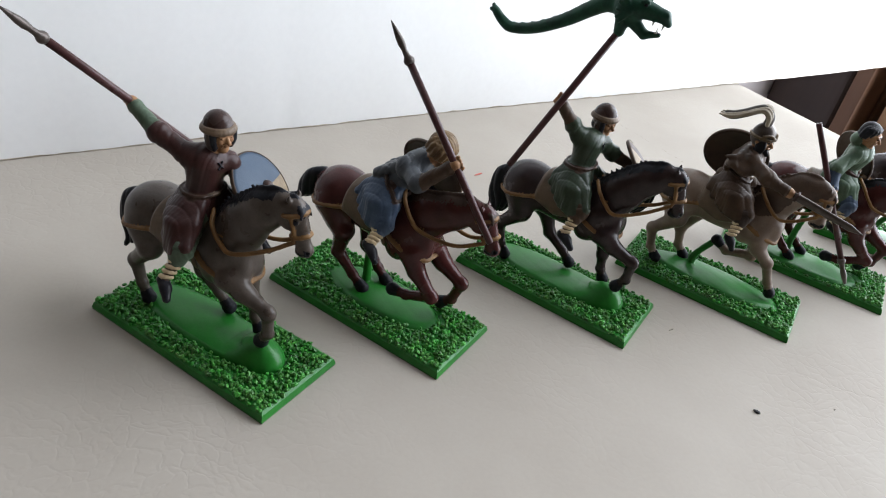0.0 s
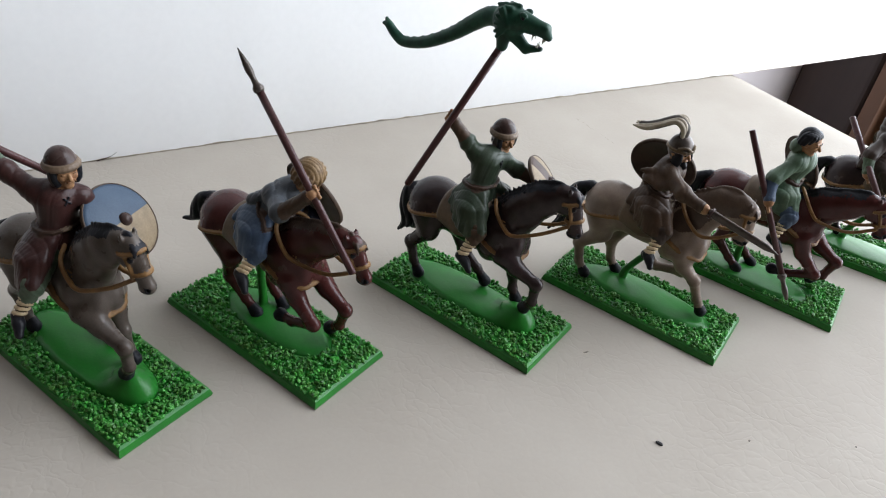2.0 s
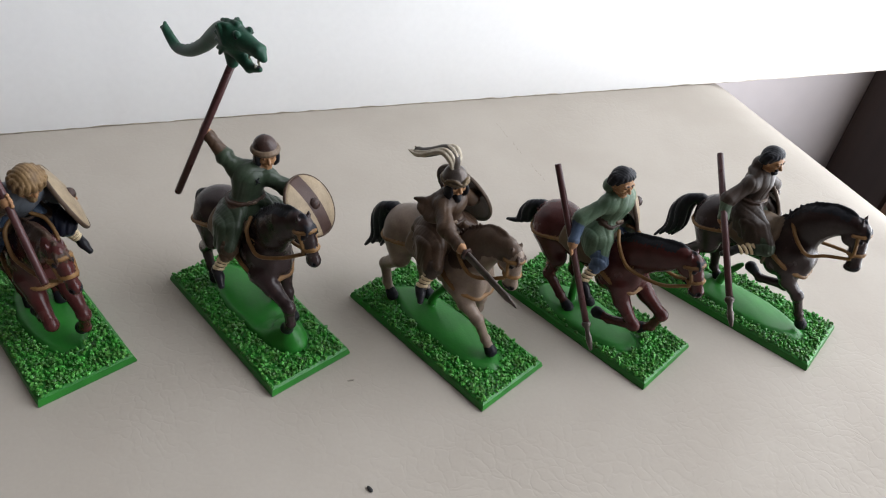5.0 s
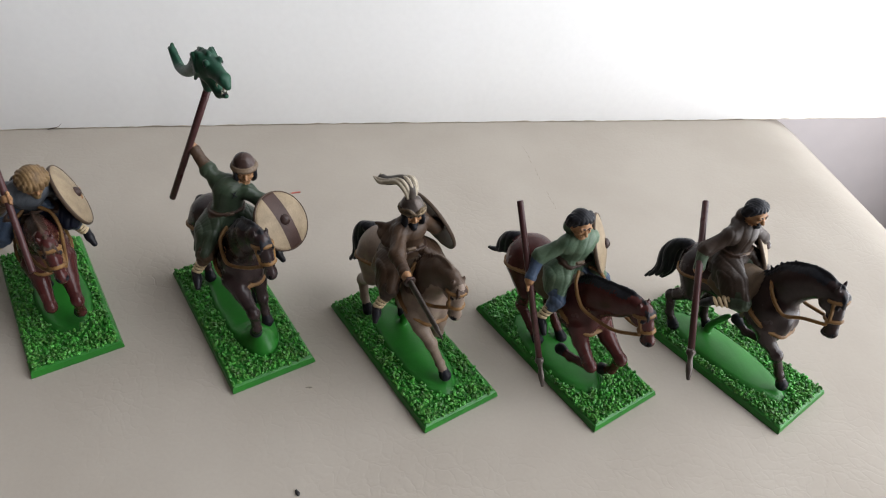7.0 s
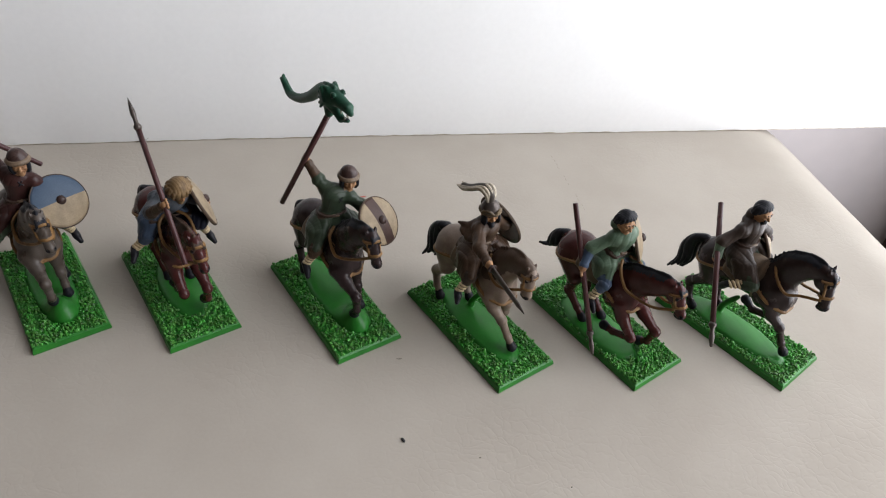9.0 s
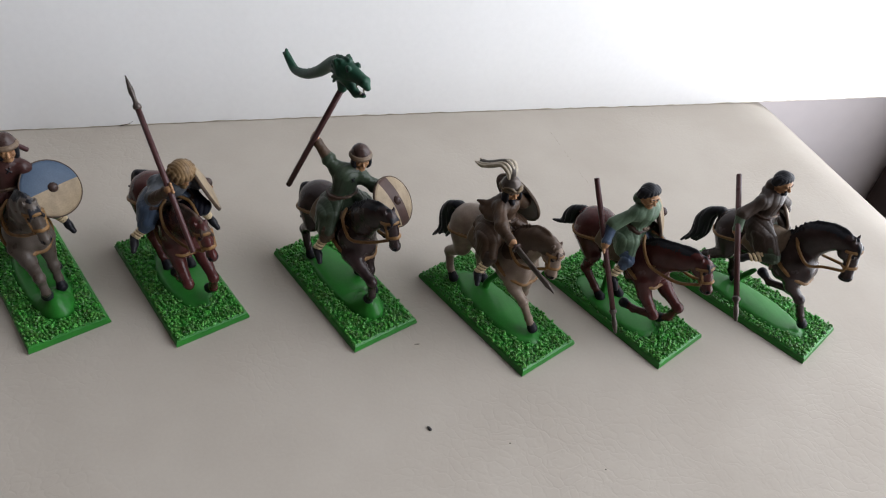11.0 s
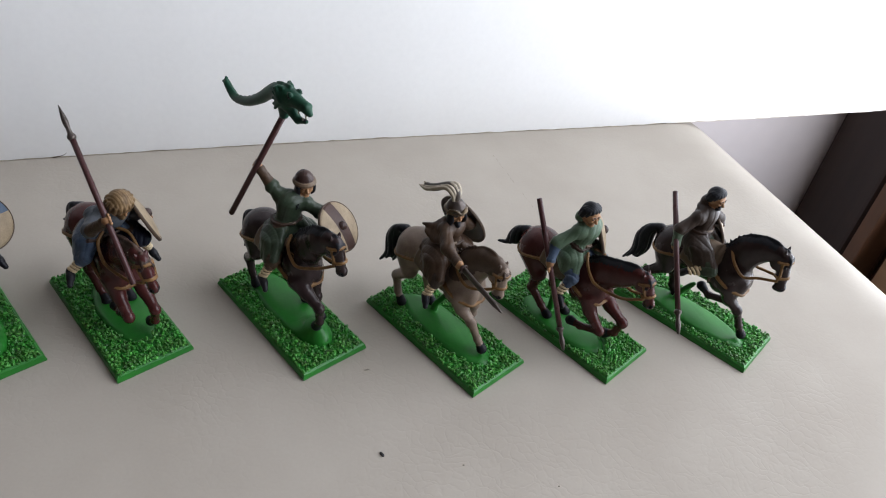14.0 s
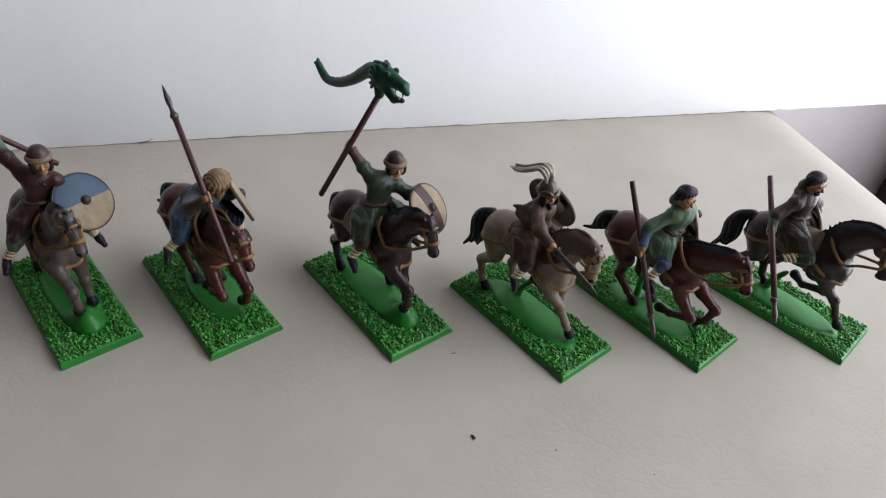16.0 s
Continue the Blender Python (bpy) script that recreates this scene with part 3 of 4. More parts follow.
TROT = dict(neck=[(0.55, 0, 3.05), (1.0, 0.0, 3.75), (1.50, 0.02, 4.32), (1.94, 0.10, 4.60)], poll=(2.15, 0.16, 4.66), muzzle=(2.44, 0.21, 3.68), side=(-0.1, 1, 0),
            RH=[(-1.75, -0.34, 2.6), (-1.50, -0.44, 2.05), (-2.10, -0.42, 1.38), (-1.92, -0.42, 0.78), (-1.70, -0.42, 0.44)],
            LH=[(-1.6, 0.34, 2.6), (-1.10, 0.44, 2.0), (-0.80, 0.46, 1.30), (-0.25, 0.50, 0.88), (0.05, 0.52, 0.58)],
            LF=[(0.75, 0.36, 2.5), (0.84, 0.35, 2.0), (0.98, 0.36, 1.46), (1.06, 0.36, 0.98), (1.22, 0.36, 0.70)],
            RF=[(0.95, -0.36, 2.5), (1.32, -0.30, 2.22), (1.98, -0.24, 1.98), (1.96, -0.20, 1.36), (1.76, -0.18, 1.02)],
            tail=[(-2.30, 0, 3.02), (-2.50, 0, 2.84), (-2.54, 0, 2.3), (-2.44, 0, 1.75), (-2.58, -0.02, 1.40)])
RACE = dict(neck=[(0.6, 0, 2.95), (1.05, 0, 3.42), (1.60, 0, 3.74), (2.08, 0.06, 3.96)], poll=(2.34, 0.12, 4.0), muzzle=(2.70, 0.18, 3.12), side=(0, 1, 0),
            RH=[(-1.75, -0.34, 2.6), (-1.2, -0.44, 2.0), (-1.35, -0.40, 1.26), (-0.82, -0.34, 0.72), (-0.48, -0.30, 0.42)],
            LH=[(-1.65, 0.34, 2.6), (-1.05, 0.44, 2.0), (-1.0, 0.42, 1.25), (-0.5, 0.40, 0.72), (-0.18, 0.40, 0.44)],
            RF=[(0.85, -0.36, 2.4), (1.1, -0.36, 1.9), (1.66, -0.35, 1.36), (0.92, -0.35, 1.02), (0.50, -0.35, 0.98)],
            LF=[(0.95, 0.36, 2.4), (1.45, 0.34, 2.0), (2.08, 0.34, 1.66), (1.90, 0.34, 1.06), (1.62, 0.32, 0.82)],
            tail=[(-2.30, 0, 3.04), (-2.56, 0, 2.98), (-2.74, 0, 2.62), (-2.82, -0.03, 2.25), (-3.14, -0.1, 2.10)])
CANTER = dict(neck=[(0.5, 0, 3.05), (0.88, 0, 3.74), (1.28, 0.0, 4.18), (1.70, 0.0, 4.32)], poll=(1.92, 0.0, 4.28), muzzle=(2.02, -0.07, 3.38), side=(0, 1, 0),
              RH=[(-1.8, -0.34, 2.6), (-1.55, -0.44, 2.0), (-2.18, -0.42, 1.34), (-2.02, -0.44, 0.72), (-1.74, -0.46, 0.40)],
              LH=[(-1.6, 0.34, 2.6), (-1.2, 0.44, 2.0), (-1.45, 0.42, 1.30), (-1.32, 0.42, 0.72), (-1.05, 0.42, 0.42)],
              RF=[(0.75, -0.36, 2.5), (0.95, -0.32, 2.05), (1.36, -0.20, 1.66), (1.62, -0.02, 0.98), (1.82, 0.06, 0.62)],
              LF=[(0.7, 0.36, 2.4), (0.85, 0.36, 1.85), (0.86, 0.36, 1.42), (0.12, 0.35, 1.22), (-0.26, 0.33, 1.46)],
              tail=[(-2.30, 0, 3.04), (-2.64, 0, 3.0), (-2.88, 0, 2.50), (-2.88, -0.02, 1.80), (-3.14, -0.08, 1.25)])

HIGH_CANTER = dict(CANTER, neck=[(0.46, 0, 3.22), (0.78, 0, 3.98), (1.20, 0.0, 4.33), (1.62, 0.0, 4.43)], poll=(1.88, 0.0, 4.44), muzzle=(2.18, -0.10, 3.30))


# ---- riders: each a plain painted figure ----
def rider_mesh(s, tunic, sleeve, legs, head, skirt=None, cape=None, belt=BELT, fair=SKIN):
    c = Clay()
    mats = [tunic, sleeve, legs, fair, SHOE, WRAP, WRAP_LINE, belt, skirt or tunic, cape or tunic, HAIR, LEATHER_CAP, BRONZE, STEEL, TAN_HAIR, NAVY, BAND]
    v = {k: np.array(p, float) for k, p in s.items() if not isinstance(p, (str, float, int))}
    pelvis, chest, skull = v["pelvis"], v["chest"], v["head"]
    spine = chest - pelvis
    shl, shr = v["shl"], v["shr"]
    lean = spine / np.linalg.norm(spine)
    c.cone(pelvis, pelvis + spine * 0.45, 0.41, 0.315, 0, 0.08, 1.12)
    c.cone(pelvis + spine * 0.45, chest, 0.32, 0.41, 0, 0.12, 1.18)
    c.cone(shr, shl, 0.245, 0.245, 0, 0.12)
    c.cone(chest, skull - np.array((0, 0, 0.1)), 0.2, 0.15, 3, 0.08)
    c.cone(chest + lean * 0.16, chest + lean * 0.22, 0.24, 0.19, 0, 0.06)
    # legs
    for d, knee, ankle, toe in ((-1, v["kneer"], v["ankr"], v["toer"]), (1, v["kneel"], v["ankl"], v["toel"])):
        hip = pelvis + np.array((0.05, 0.28 * d, -0.05))
        c.cone(hip, knee, 0.30, 0.21, 2, 0.15)
        mid = knee + (ankle - knee) * 0.30
        c.egg(knee, (0.225, 0.205, 0.23), 2, 0.05)
        c.cone(knee, mid, 0.20, 0.185, 2, 0.04)
        c.cone(mid, ankle, 0.135, 0.095, 6, 0.01)
        way = ankle - knee
        u = np.cross(way, (1, 0, 0))
        u = u / np.linalg.norm(u)
        w = np.cross(way, u)
        w = w / np.linalg.norm(w)
        for f in np.linspace(0.40, 0.92, 4):
            r = 0.150 - 0.045 * f
            loop = [knee + way * (f + 0.07 * math.sin(q)) + (u * math.cos(q) + w * math.sin(q)) * r for q in np.linspace(0, 6.283, 13)]
            c.chain(loop, [0.042] * 13, 5, 0.004)
        heel = ankle + (ankle - knee) * 0.12 - (toe - ankle) * 0.12
        c.cone(heel, ankle + (toe - ankle) * 0.5, 0.125, 0.125, 4, 0.05)
        c.cone(ankle + (toe - ankle) * 0.4, toe, 0.125, 0.085, 4, 0.05)
        # skirt panel over the thigh, flaring to a hem of pleats
        waist = pelvis + spine * 0.34
        c.cone(hip + np.array((-0.08, 0.05 * d, 0.05)), hip + (knee - hip) * 0.78 * s.get('skirt', 1.0) + np.array((-0.10, 0, 0.0)), 0.32, 0.275, 8, 0.08)
        rear = pelvis + np.array((-0.52, 0.46 * d, -0.24))
        front = knee + np.array((0.12, 0.02 * d, 0.14))
        out = knee + np.array((-0.26, 0.12 * d, -0.06))
        for i, f in enumerate(np.linspace(0, 1, 9)):
            hem = rear * (1 - f) ** 2 + 2 * f * (1 - f) * out + front * f * f
            hem = hem + np.array((-0.04, 0.12 * d, -0.14)) * math.sin(math.pi * f) + np.array((0, 0.032 * d, 0.012)) * (-1) ** i
            hem = waist + (hem - waist) * s.get("skirt", 1.0)
            top = waist + np.array((-0.34 + 0.62 * f, 0.10 * d + 0.28 * d * math.sin(math.pi * (0.2 + 0.6 * f)), -0.03))
            belly = top * 0.45 + hem * 0.55 + np.array((0, 0.12 * d, 0.10)) * math.sin(math.pi * f)
            c.chain([top, belly, hem], [0.10, 0.125, 0.10 + 0.02 * (i % 2)], 8, 0.13)
    c.band(pelvis + spine * 0.43, (1, 0, -lean[0]), (0, 1, 0), 7, 0.036, 0.01, 0, 360, 32, 0.0)
    c.egg(pelvis + spine * 0.34 + np.array((0.10, -0.44, 0)), (0.13, 0.08, 0.12), 7, 0.02)
    c.cone(pelvis + spine * 0.43 + np.array((0.36, -0.16, 0)), pelvis + spine * 0.43 + np.array((0.40, 0.02, 0)), 0.045, 0.045, 16, 0.01)
    # arms
    for sh, el, ha in ((shr, v["elr"], v["handr"]), (shl, v["ell"], v["handl"])):
        c.cone(sh, el, 0.225, 0.185, 0, 0.08)
        cuff = sh + (el - sh) * 0.92
        c.cone(cuff - (el - sh) * 0.45, cuff, 0.180, 0.245, 0, 0.05)
        c.cone(cuff, cuff + np.array((0, 0, -0.11)), 0.20, 0.12, 0, 0.06)
        wrist = el + (ha - el) * 0.84
        c.cone(el, wrist, 0.185, 0.145, 1, 0.06)
        c.cone(el + (ha - el) * 0.72, wrist, 0.145, 0.165, 1, 0.02)
        c.egg(ha, (0.145, 0.13, 0.15), 3, 0.03)
        grip = np.array(s.get("grip", (0, 0, 1)), float)
        grip = grip / np.linalg.norm(grip)
        out = np.cross(grip, ha - el)
        out = out / max(np.linalg.norm(out), 1e-6)
        for f in (-0.13, -0.045, 0.04, 0.125):
            c.cone(ha + grip * (f - 0.042) + out * 0.05, ha + grip * (f - 0.042) + (ha - el) / np.linalg.norm(ha - el) * 0.15, 0.016, 0.016, 6, 0.004)
            c.cone(ha + grip * f + out * 0.06, ha + grip * f + (ha - el) / np.linalg.norm(ha - el) * 0.16, 0.05, 0.045, 3, 0.008)
    # head
    face = v["face"] / np.linalg.norm(v["face"])
    up = np.array((0, 0, 1.0)) - face * face[2]
    up = up / np.linalg.norm(up)
    side = np.cross(up, face)
    big = 1.16
    at = lambda f, u, d=0.0: skull + (face * f + up * u + side * d) * big
    hegg = lambda q, r, m, k=0.05: c.egg(q, tuple(x * big for x in r), m, k * 0.6)
    hdye = lambda q, r, m: c.dye(q, tuple(x * big for x in r), m)
    hcone = lambda q, w, r0, r1, m, k=0.05: c.cone(q, w, r0 * big, r1 * big, m, k * 0.6)
    hchain = lambda q, r, m, k=0.05: c.chain(q, [x * big for x in r], m, k * 0.5)
    hegg(skull, (0.25, 0.22, 0.28), 3, 0.05)
    hcone(at(0.06, -0.10), at(0.11, -0.23), 0.17, 0.10, 3, 0.05)
    hcone(at(0.22, 0.04), at(0.292, -0.08), 0.024, 0.040, 3, 0.02)
    hcone(at(0.21, 0.065, -0.13), at(0.21, 0.065, 0.13), 0.035, 0.035, 3, 0.03)
    for d in (-1, 1):
        hegg(at(0.16, -0.06, 0.11 * d), (0.07, 0.06, 0.06), 3, 0.05)
        hegg(at(0.232, 0.012, 0.095 * d), (0.026, 0.030, 0.016), 10, 0.01)
        hcone(at(0.25, 0.072, 0.045 * d), at(0.22, 0.088, 0.135 * d), 0.015, 0.010, 10 if head in ('hair', 'helmet') else 6, 0.01)
        hegg(at(0.0, -0.02, 0.225 * d), (0.06, 0.035, 0.075), 3, 0.02)
        hcone(at(0.25, -0.085, 0.05 * d), at(0.20, -0.17, 0.115 * d), 0.012, 0.014, 6, 0.008)
    hcone(at(0.235, -0.15, -0.05), at(0.235, -0.15, 0.05), 0.018, 0.018, 6, 0.01)
    if head == "helmet":
        hegg(at(-0.03, 0.14), (0.285, 0.27, 0.315), 11, 0.02)
        hdye(at(0.25, -0.10), (0.18, 0.15, 0.17), 3)
        ring = [at(0.285 * math.cos(q) - 0.02, 0.125, 0.275 * math.sin(q)) for q in np.linspace(0, 6.283, 25)]
        hchain(ring, [0.055] * 25, 16, 0.012)
        hchain([q2 + up * 0.06 for q2 in ring], [0.030] * 25, 16, 0.012)
        for d in (-1, 1):
            hchain(arc([at(0.12, 0.10, 0.225 * d), at(0.12, -0.08, 0.215 * d), at(0.08, -0.21, 0.17 * d)], 4), [0.055] * 9, 10, 0.02)
            hegg(at(0.04, -0.08, 0.225 * d), (0.12, 0.05, 0.17), 13, 0.02)
        hegg(at(-0.14, -0.10), (0.17, 0.20, 0.17), 10, 0.04)
        hcone(at(-0.27, 0.10, -0.10), at(-0.27, 0.10, 0.10), 0.085, 0.085, 16, 0.03)
        for f, g in ((-0.06, 0.06), (0.06, -0.06)):
            c.cone(chest + np.array((0.42, f, 0.16)), chest + np.array((0.44, g, 0.0)), 0.016, 0.016, 10, 0.005)
    elif head == "plumed":
        hegg(at(-0.03, 0.10), (0.29, 0.27, 0.33), 13, 0.02)
        hdye(at(0.26, -0.12), (0.16, 0.14, 0.13), 3)
        ring = [at(0.31 * math.cos(q) - 0.02, 0.10, 0.30 * math.sin(q)) for q in np.linspace(0, 6.283, 21)]
        hchain(ring, [0.035] * 21, 12, 0.02)
        for d in (-1, 1):
            hegg(at(0.10, -0.13, 0.20 * d), (0.13, 0.06, 0.18), 10, 0.03)
            hchain(arc([at(0.30, 0.12, 0.02 * d), at(0.24, 0.20, 0.14 * d), at(0.10, 0.16, 0.27 * d)], 4), [0.035] * 9, 12, 0.01)
        hcone(at(0.16, -0.26), at(0.22, -0.30), 0.11, 0.07, 10, 0.04)
        hcone(at(-0.06, 0.38), at(-0.08, 0.52), 0.10, 0.075, 12, 0.02)
    elif head == "hair":
        for q in range(11):
            a = -1.9 + 3.8 * q / 10
            hchain(arc([at(0.02, 0.28), at(0.20 * math.cos(a) - 0.06, 0.20, 0.26 * math.sin(a)), at(0.22 * math.cos(a) * 0.7 - 0.12, -0.02, 0.275 * math.sin(a))], 4),
                    [0.055] * 9, 10, 0.03)
        hegg(at(-0.07, 0.09), (0.265, 0.25, 0.275), 10, 0.05)
        hegg(at(-0.18, -0.08), (0.15, 0.22, 0.20), 10, 0.05)
        hdye(at(0.28, -0.12), (0.19, 0.19, 0.17), 3)
        if s.get("beard"):
            hcone(at(0.24, -0.115, -0.09), at(0.24, -0.115, 0.09), 0.032, 0.032, 10, 0.01)
            hegg(at(0.17, -0.24), (0.10, 0.11, 0.06), 10, 0.03)
    elif head == "fair":
        for q in range(13):
            a = -2.4 + 4.8 * q / 12
            hchain(arc([at(0.02, 0.30), at(0.26 * math.cos(a) - 0.04, 0.18, 0.29 * math.sin(a)), at(0.27 * math.cos(a) - 0.05, -0.04, 0.31 * math.sin(a))], 4),
                    [0.055] * 9, 14, 0.03)
        hegg(at(-0.05, 0.10), (0.31, 0.29, 0.31), 14, 0.04)
        hdye(at(0.30, -0.10), (0.15, 0.15, 0.14), 3)
        hcone(at(0.14, -0.26), at(0.19, -0.34), 0.13, 0.08, 14, 0.05)
    if cape is not None:
        for q in np.linspace(-0.30, 0.34, 7):
            a = chest + np.array((-0.10, q * 0.9, 0.20))
            b = pelvis + np.array((-0.12, q * 1.0, 0.36 + 0.1 * abs(q)))
            c.cone(a, b, 0.10, 0.14, 9, 0.03)
        c.cone(shr + np.array((-0.05, 0, 0.06)), shl + np.array((-0.05, 0, 0.06)), 0.22, 0.22, 9, 0.15)
    if s.get("cloak"):
        neck = chest + np.array((-0.02, 0, 0.24))
        ends = arc([(0.30, -0.60, -0.06), (0.02, -0.72, -0.22), (-0.40, -0.66, -0.10), (-0.50, -0.20, -0.42), (-0.52, 0.25, -0.40), (-0.42, 0.60, -0.15)], 4)
        for i, e in enumerate(ends):
            c.cone(neck + np.array(e) * 0.2, chest + np.array(e), 0.13, 0.085 + 0.015 * (i % 2), 0, 0.10)
        c.cone(chest + np.array((-0.30, -0.52, 0.05)), chest + np.array((-0.58, -0.70, 0.06)), 0.12, 0.045, 0, 0.08)
    if s.get('hood'):
        c.egg(chest + lean * 0.26 + np.array((-0.10, 0, 0)), (0.33, 0.34, 0.15), 0, 0.06)
        c.egg(skull + np.array((-0.30, 0, -0.22)), (0.20, 0.27, 0.20), 0, 0.08)
    if s.get("dark_left"):
        c.cone(pelvis + np.array((0.2, 0.3, 0.1)), v["kneel"] + np.array((0.1, 0, 0.1)), 0.32, 0.30, 15, 0.08)
    return c.mesh("rider", mats, 0.021, {0: (0.022, 0.34, 0.8), 1: (0.022, 0.2, 0.8), 2: (0.03, 0.22, 0.8), 8: (0.024, 0.22, 0.15), 9: (0.05, 0.34, 0.3), 10: (0.016, 0.07, 0.5), 14: (0.022, 0.075, 0.5), 15: (0.06, 0.3, 0.4)})


def plume_mesh(points, spread):
    """A swept horsehair plume: pale strands over a dark core, fraying at the tip."""
    c = Clay()
    reach = (0.45, 0.8, 1.0, 0.9, 0.8, 0.5)
    core = arc(points, 6)
    c.chain(core[:-4], [0.12] * (len(core) - 4), 1, 0.02)
    for ring, count in ((1.0, 7),):
        for q in range(count):
            a = math.pi * (q / (count - 1) - 0.5) * 1.3
            drop = 0.05 * (q % 3)
            line = arc([np.array(p) + np.array((0.05 * f * math.cos(a), spread * math.sin(a) * f, 0.09 * math.cos(a) - drop * (f < 0.6))) for p, f in zip(points, reach)], 6)
            line = line[:len(line) - (q * 2) % 4]
            c.chain(line, [0.047 - 0.027 * (i / len(line)) ** 3 for i in range(len(line))], 0, 0.005)
    return c.mesh("plume", [PLUME, PLUME_DARK], 0.022)


# ---- arms ----
def rod(points_radii, mat, tip_mat=None, sides=16, tip_from=None):
    """A turned rod through points on one line: (point, radius) pairs in centimetres."""
    pts = [np.array(p, float) for p, _ in points_radii]
    axis = Vector(pts[-1] - pts[0]).normalized()
    u = axis.orthogonal().normalized()
    w = axis.cross(u)
    bm = bmesh.new()
    rings = []
    for p, (_, r) in zip(pts, points_radii):
        rings.append([bm.verts.new((Vector(p) + (u * math.cos(a) + w * math.sin(a)) * r) * CM) for a in np.linspace(0, 2 * math.pi, sides, endpoint=False)])
    for n, (a, b) in enumerate(zip(rings, rings[1:])):
        for k in range(sides):
            f = bm.faces.new((a[k], a[(k + 1) % sides], b[(k + 1) % sides], b[k]))
            f.smooth = True
            f.material_index = 1 if tip_mat and tip_from is not None and n >= tip_from else 0
    bm.faces.new(rings[0][::-1])
    bm.faces.new(rings[-1])
    return bm_mesh("rod", bm, [mat] + ([tip_mat] if tip_mat else []))


def spear(mini, butt, tip, radius=0.085, head=0.95):
    butt, tip = np.array(butt, float), np.array(tip, float)
    way = (tip - butt) / np.linalg.norm(tip - butt)
    neck = tip - way * head
    shaft = [(butt, radius * 0.92), (butt + way * 0.03, radius), ((butt + neck) / 2, radius * 1.04), (neck, radius)]
    whole = part("spear", rod(shaft, SHAFT), mini, "purple-brown spear with a dark iron head")
    blade = [(neck - way * 0.06, radius * 1.1), (neck, radius * 1.45), (neck + way * 0.06, radius * 1.4), (neck + way * 0.14, radius * 0.80), (neck + way * 0.28, radius * 0.72),
             (neck + way * 0.42, radius * 1.0), (neck + way * 0.56, radius * 0.92), (neck + way * 0.78, radius * 0.5), (tip, radius * 0.12)]
    part("spearhead", rod(blade, STEEL), whole, "dark iron spearhead")


def shield(mini, centre, normal, radius, bands, line=(0, 0, 1), back=SH_WOOD, boss_mat=LEATHER_CAP):
    """A dished round shield: painted face in stripes or halves, wooden back, rim and boss."""
    n = Vector(normal).normalized()
    x = Vector(line)
    x = (x - n * x.dot(n)).normalized()
    y = n.cross(x)
    m = Matrix.Translation(Vector(centre) * CM) @ Matrix((x, y, n)).transposed().to_4x4()
    bm = bmesh.new()
    sides, steps = 48, 10
    mats = [bands[0], bands[1], back]
    front, rear = [], []
    for layer, store in ((0.0, front), (-0.07, rear)):
        for k in range(1, steps + 1):
            r = radius * k / steps
            z = layer - 0.16 * (r / radius) ** 2
            store.append([bm.verts.new((CM * r * math.cos(a), CM * r * math.sin(a), CM * z)) for a in np.linspace(0, 2 * math.pi, sides, endpoint=False)])
    tops = [bm.verts.new((0, 0, 0)), bm.verts.new((0, 0, -0.07 * CM))]
    for store, top, mark in ((front, tops[0], 0), (rear, tops[1], 2)):
        for k in range(sides):
            f = bm.faces.new((top, store[0][k], store[0][(k + 1) % sides]))
            f.material_index = mark
        for a, b in zip(store, store[1:]):
            for k in range(sides):
                f = bm.faces.new((a[k], b[k], b[(k + 1) % sides], a[(k + 1) % sides]))
                f.material_index = mark
    for k in range(sides):
        bm.faces.new((front[-1][k], rear[-1][k], rear[-1][(k + 1) % sides], front[-1][(k + 1) % sides])).material_index = 2
    for edge in {'half': (0.0,), 'stripe': (-0.26 * radius, 0.26 * radius)}.get(bands[2], ()):
        bmesh.ops.bisect_plane(bm, geom=bm.verts[:] + bm.edges[:] + bm.faces[:], plane_co=(0, CM * edge, 0), plane_no=(0, 1, 0))
    for f in bm.faces:
        f.smooth = True
        if f.material_index == 0:
            c = f.calc_center_median() / CM
            if (bands[2] == "half" and c.y < 0) or (bands[2] == "stripe" and abs(c.y) < radius * 0.26):
                f.material_index = 1
    ob = part("shield", bm_mesh("shield", bm, mats), mini, "round wooden shield with a painted face")
    ob.matrix_local = m
    bm = bmesh.new()
    bmesh.ops.create_uvsphere(bm, u_segments=18, v_segments=10, radius=CM * 0.16)
    for v in bm.verts:
        v.co.z *= 0.85
    part("boss", bm_mesh("boss", bm, [boss_mat], True), ob, "dark domed shield boss").location = (0, 0, -0.02 * CM)
    bm = bmesh.new()
    ring_n, tube_n = 48, 8
    loops = []
    for a in np.linspace(0, 2 * math.pi, ring_n, endpoint=False):
        loops.append([bm.verts.new((CM * (radius + 0.025 * math.cos(t)) * math.cos(a), CM * (radius + 0.025 * math.cos(t)) * math.sin(a), CM * (-0.195 + 0.055 * math.sin(t))))
                      for t in np.linspace(0, 2 * math.pi, tube_n, endpoint=False)])
    for i in range(ring_n):
        a, b = loops[i], loops[(i + 1) % ring_n]
        for k in range(tube_n):
            bm.faces.new((a[k], b[k], b[(k + 1) % tube_n], a[(k + 1) % tube_n]))
    part("rim", bm_mesh("rim", bm, [SH_WOOD], True), ob, "worn brown shield rim")


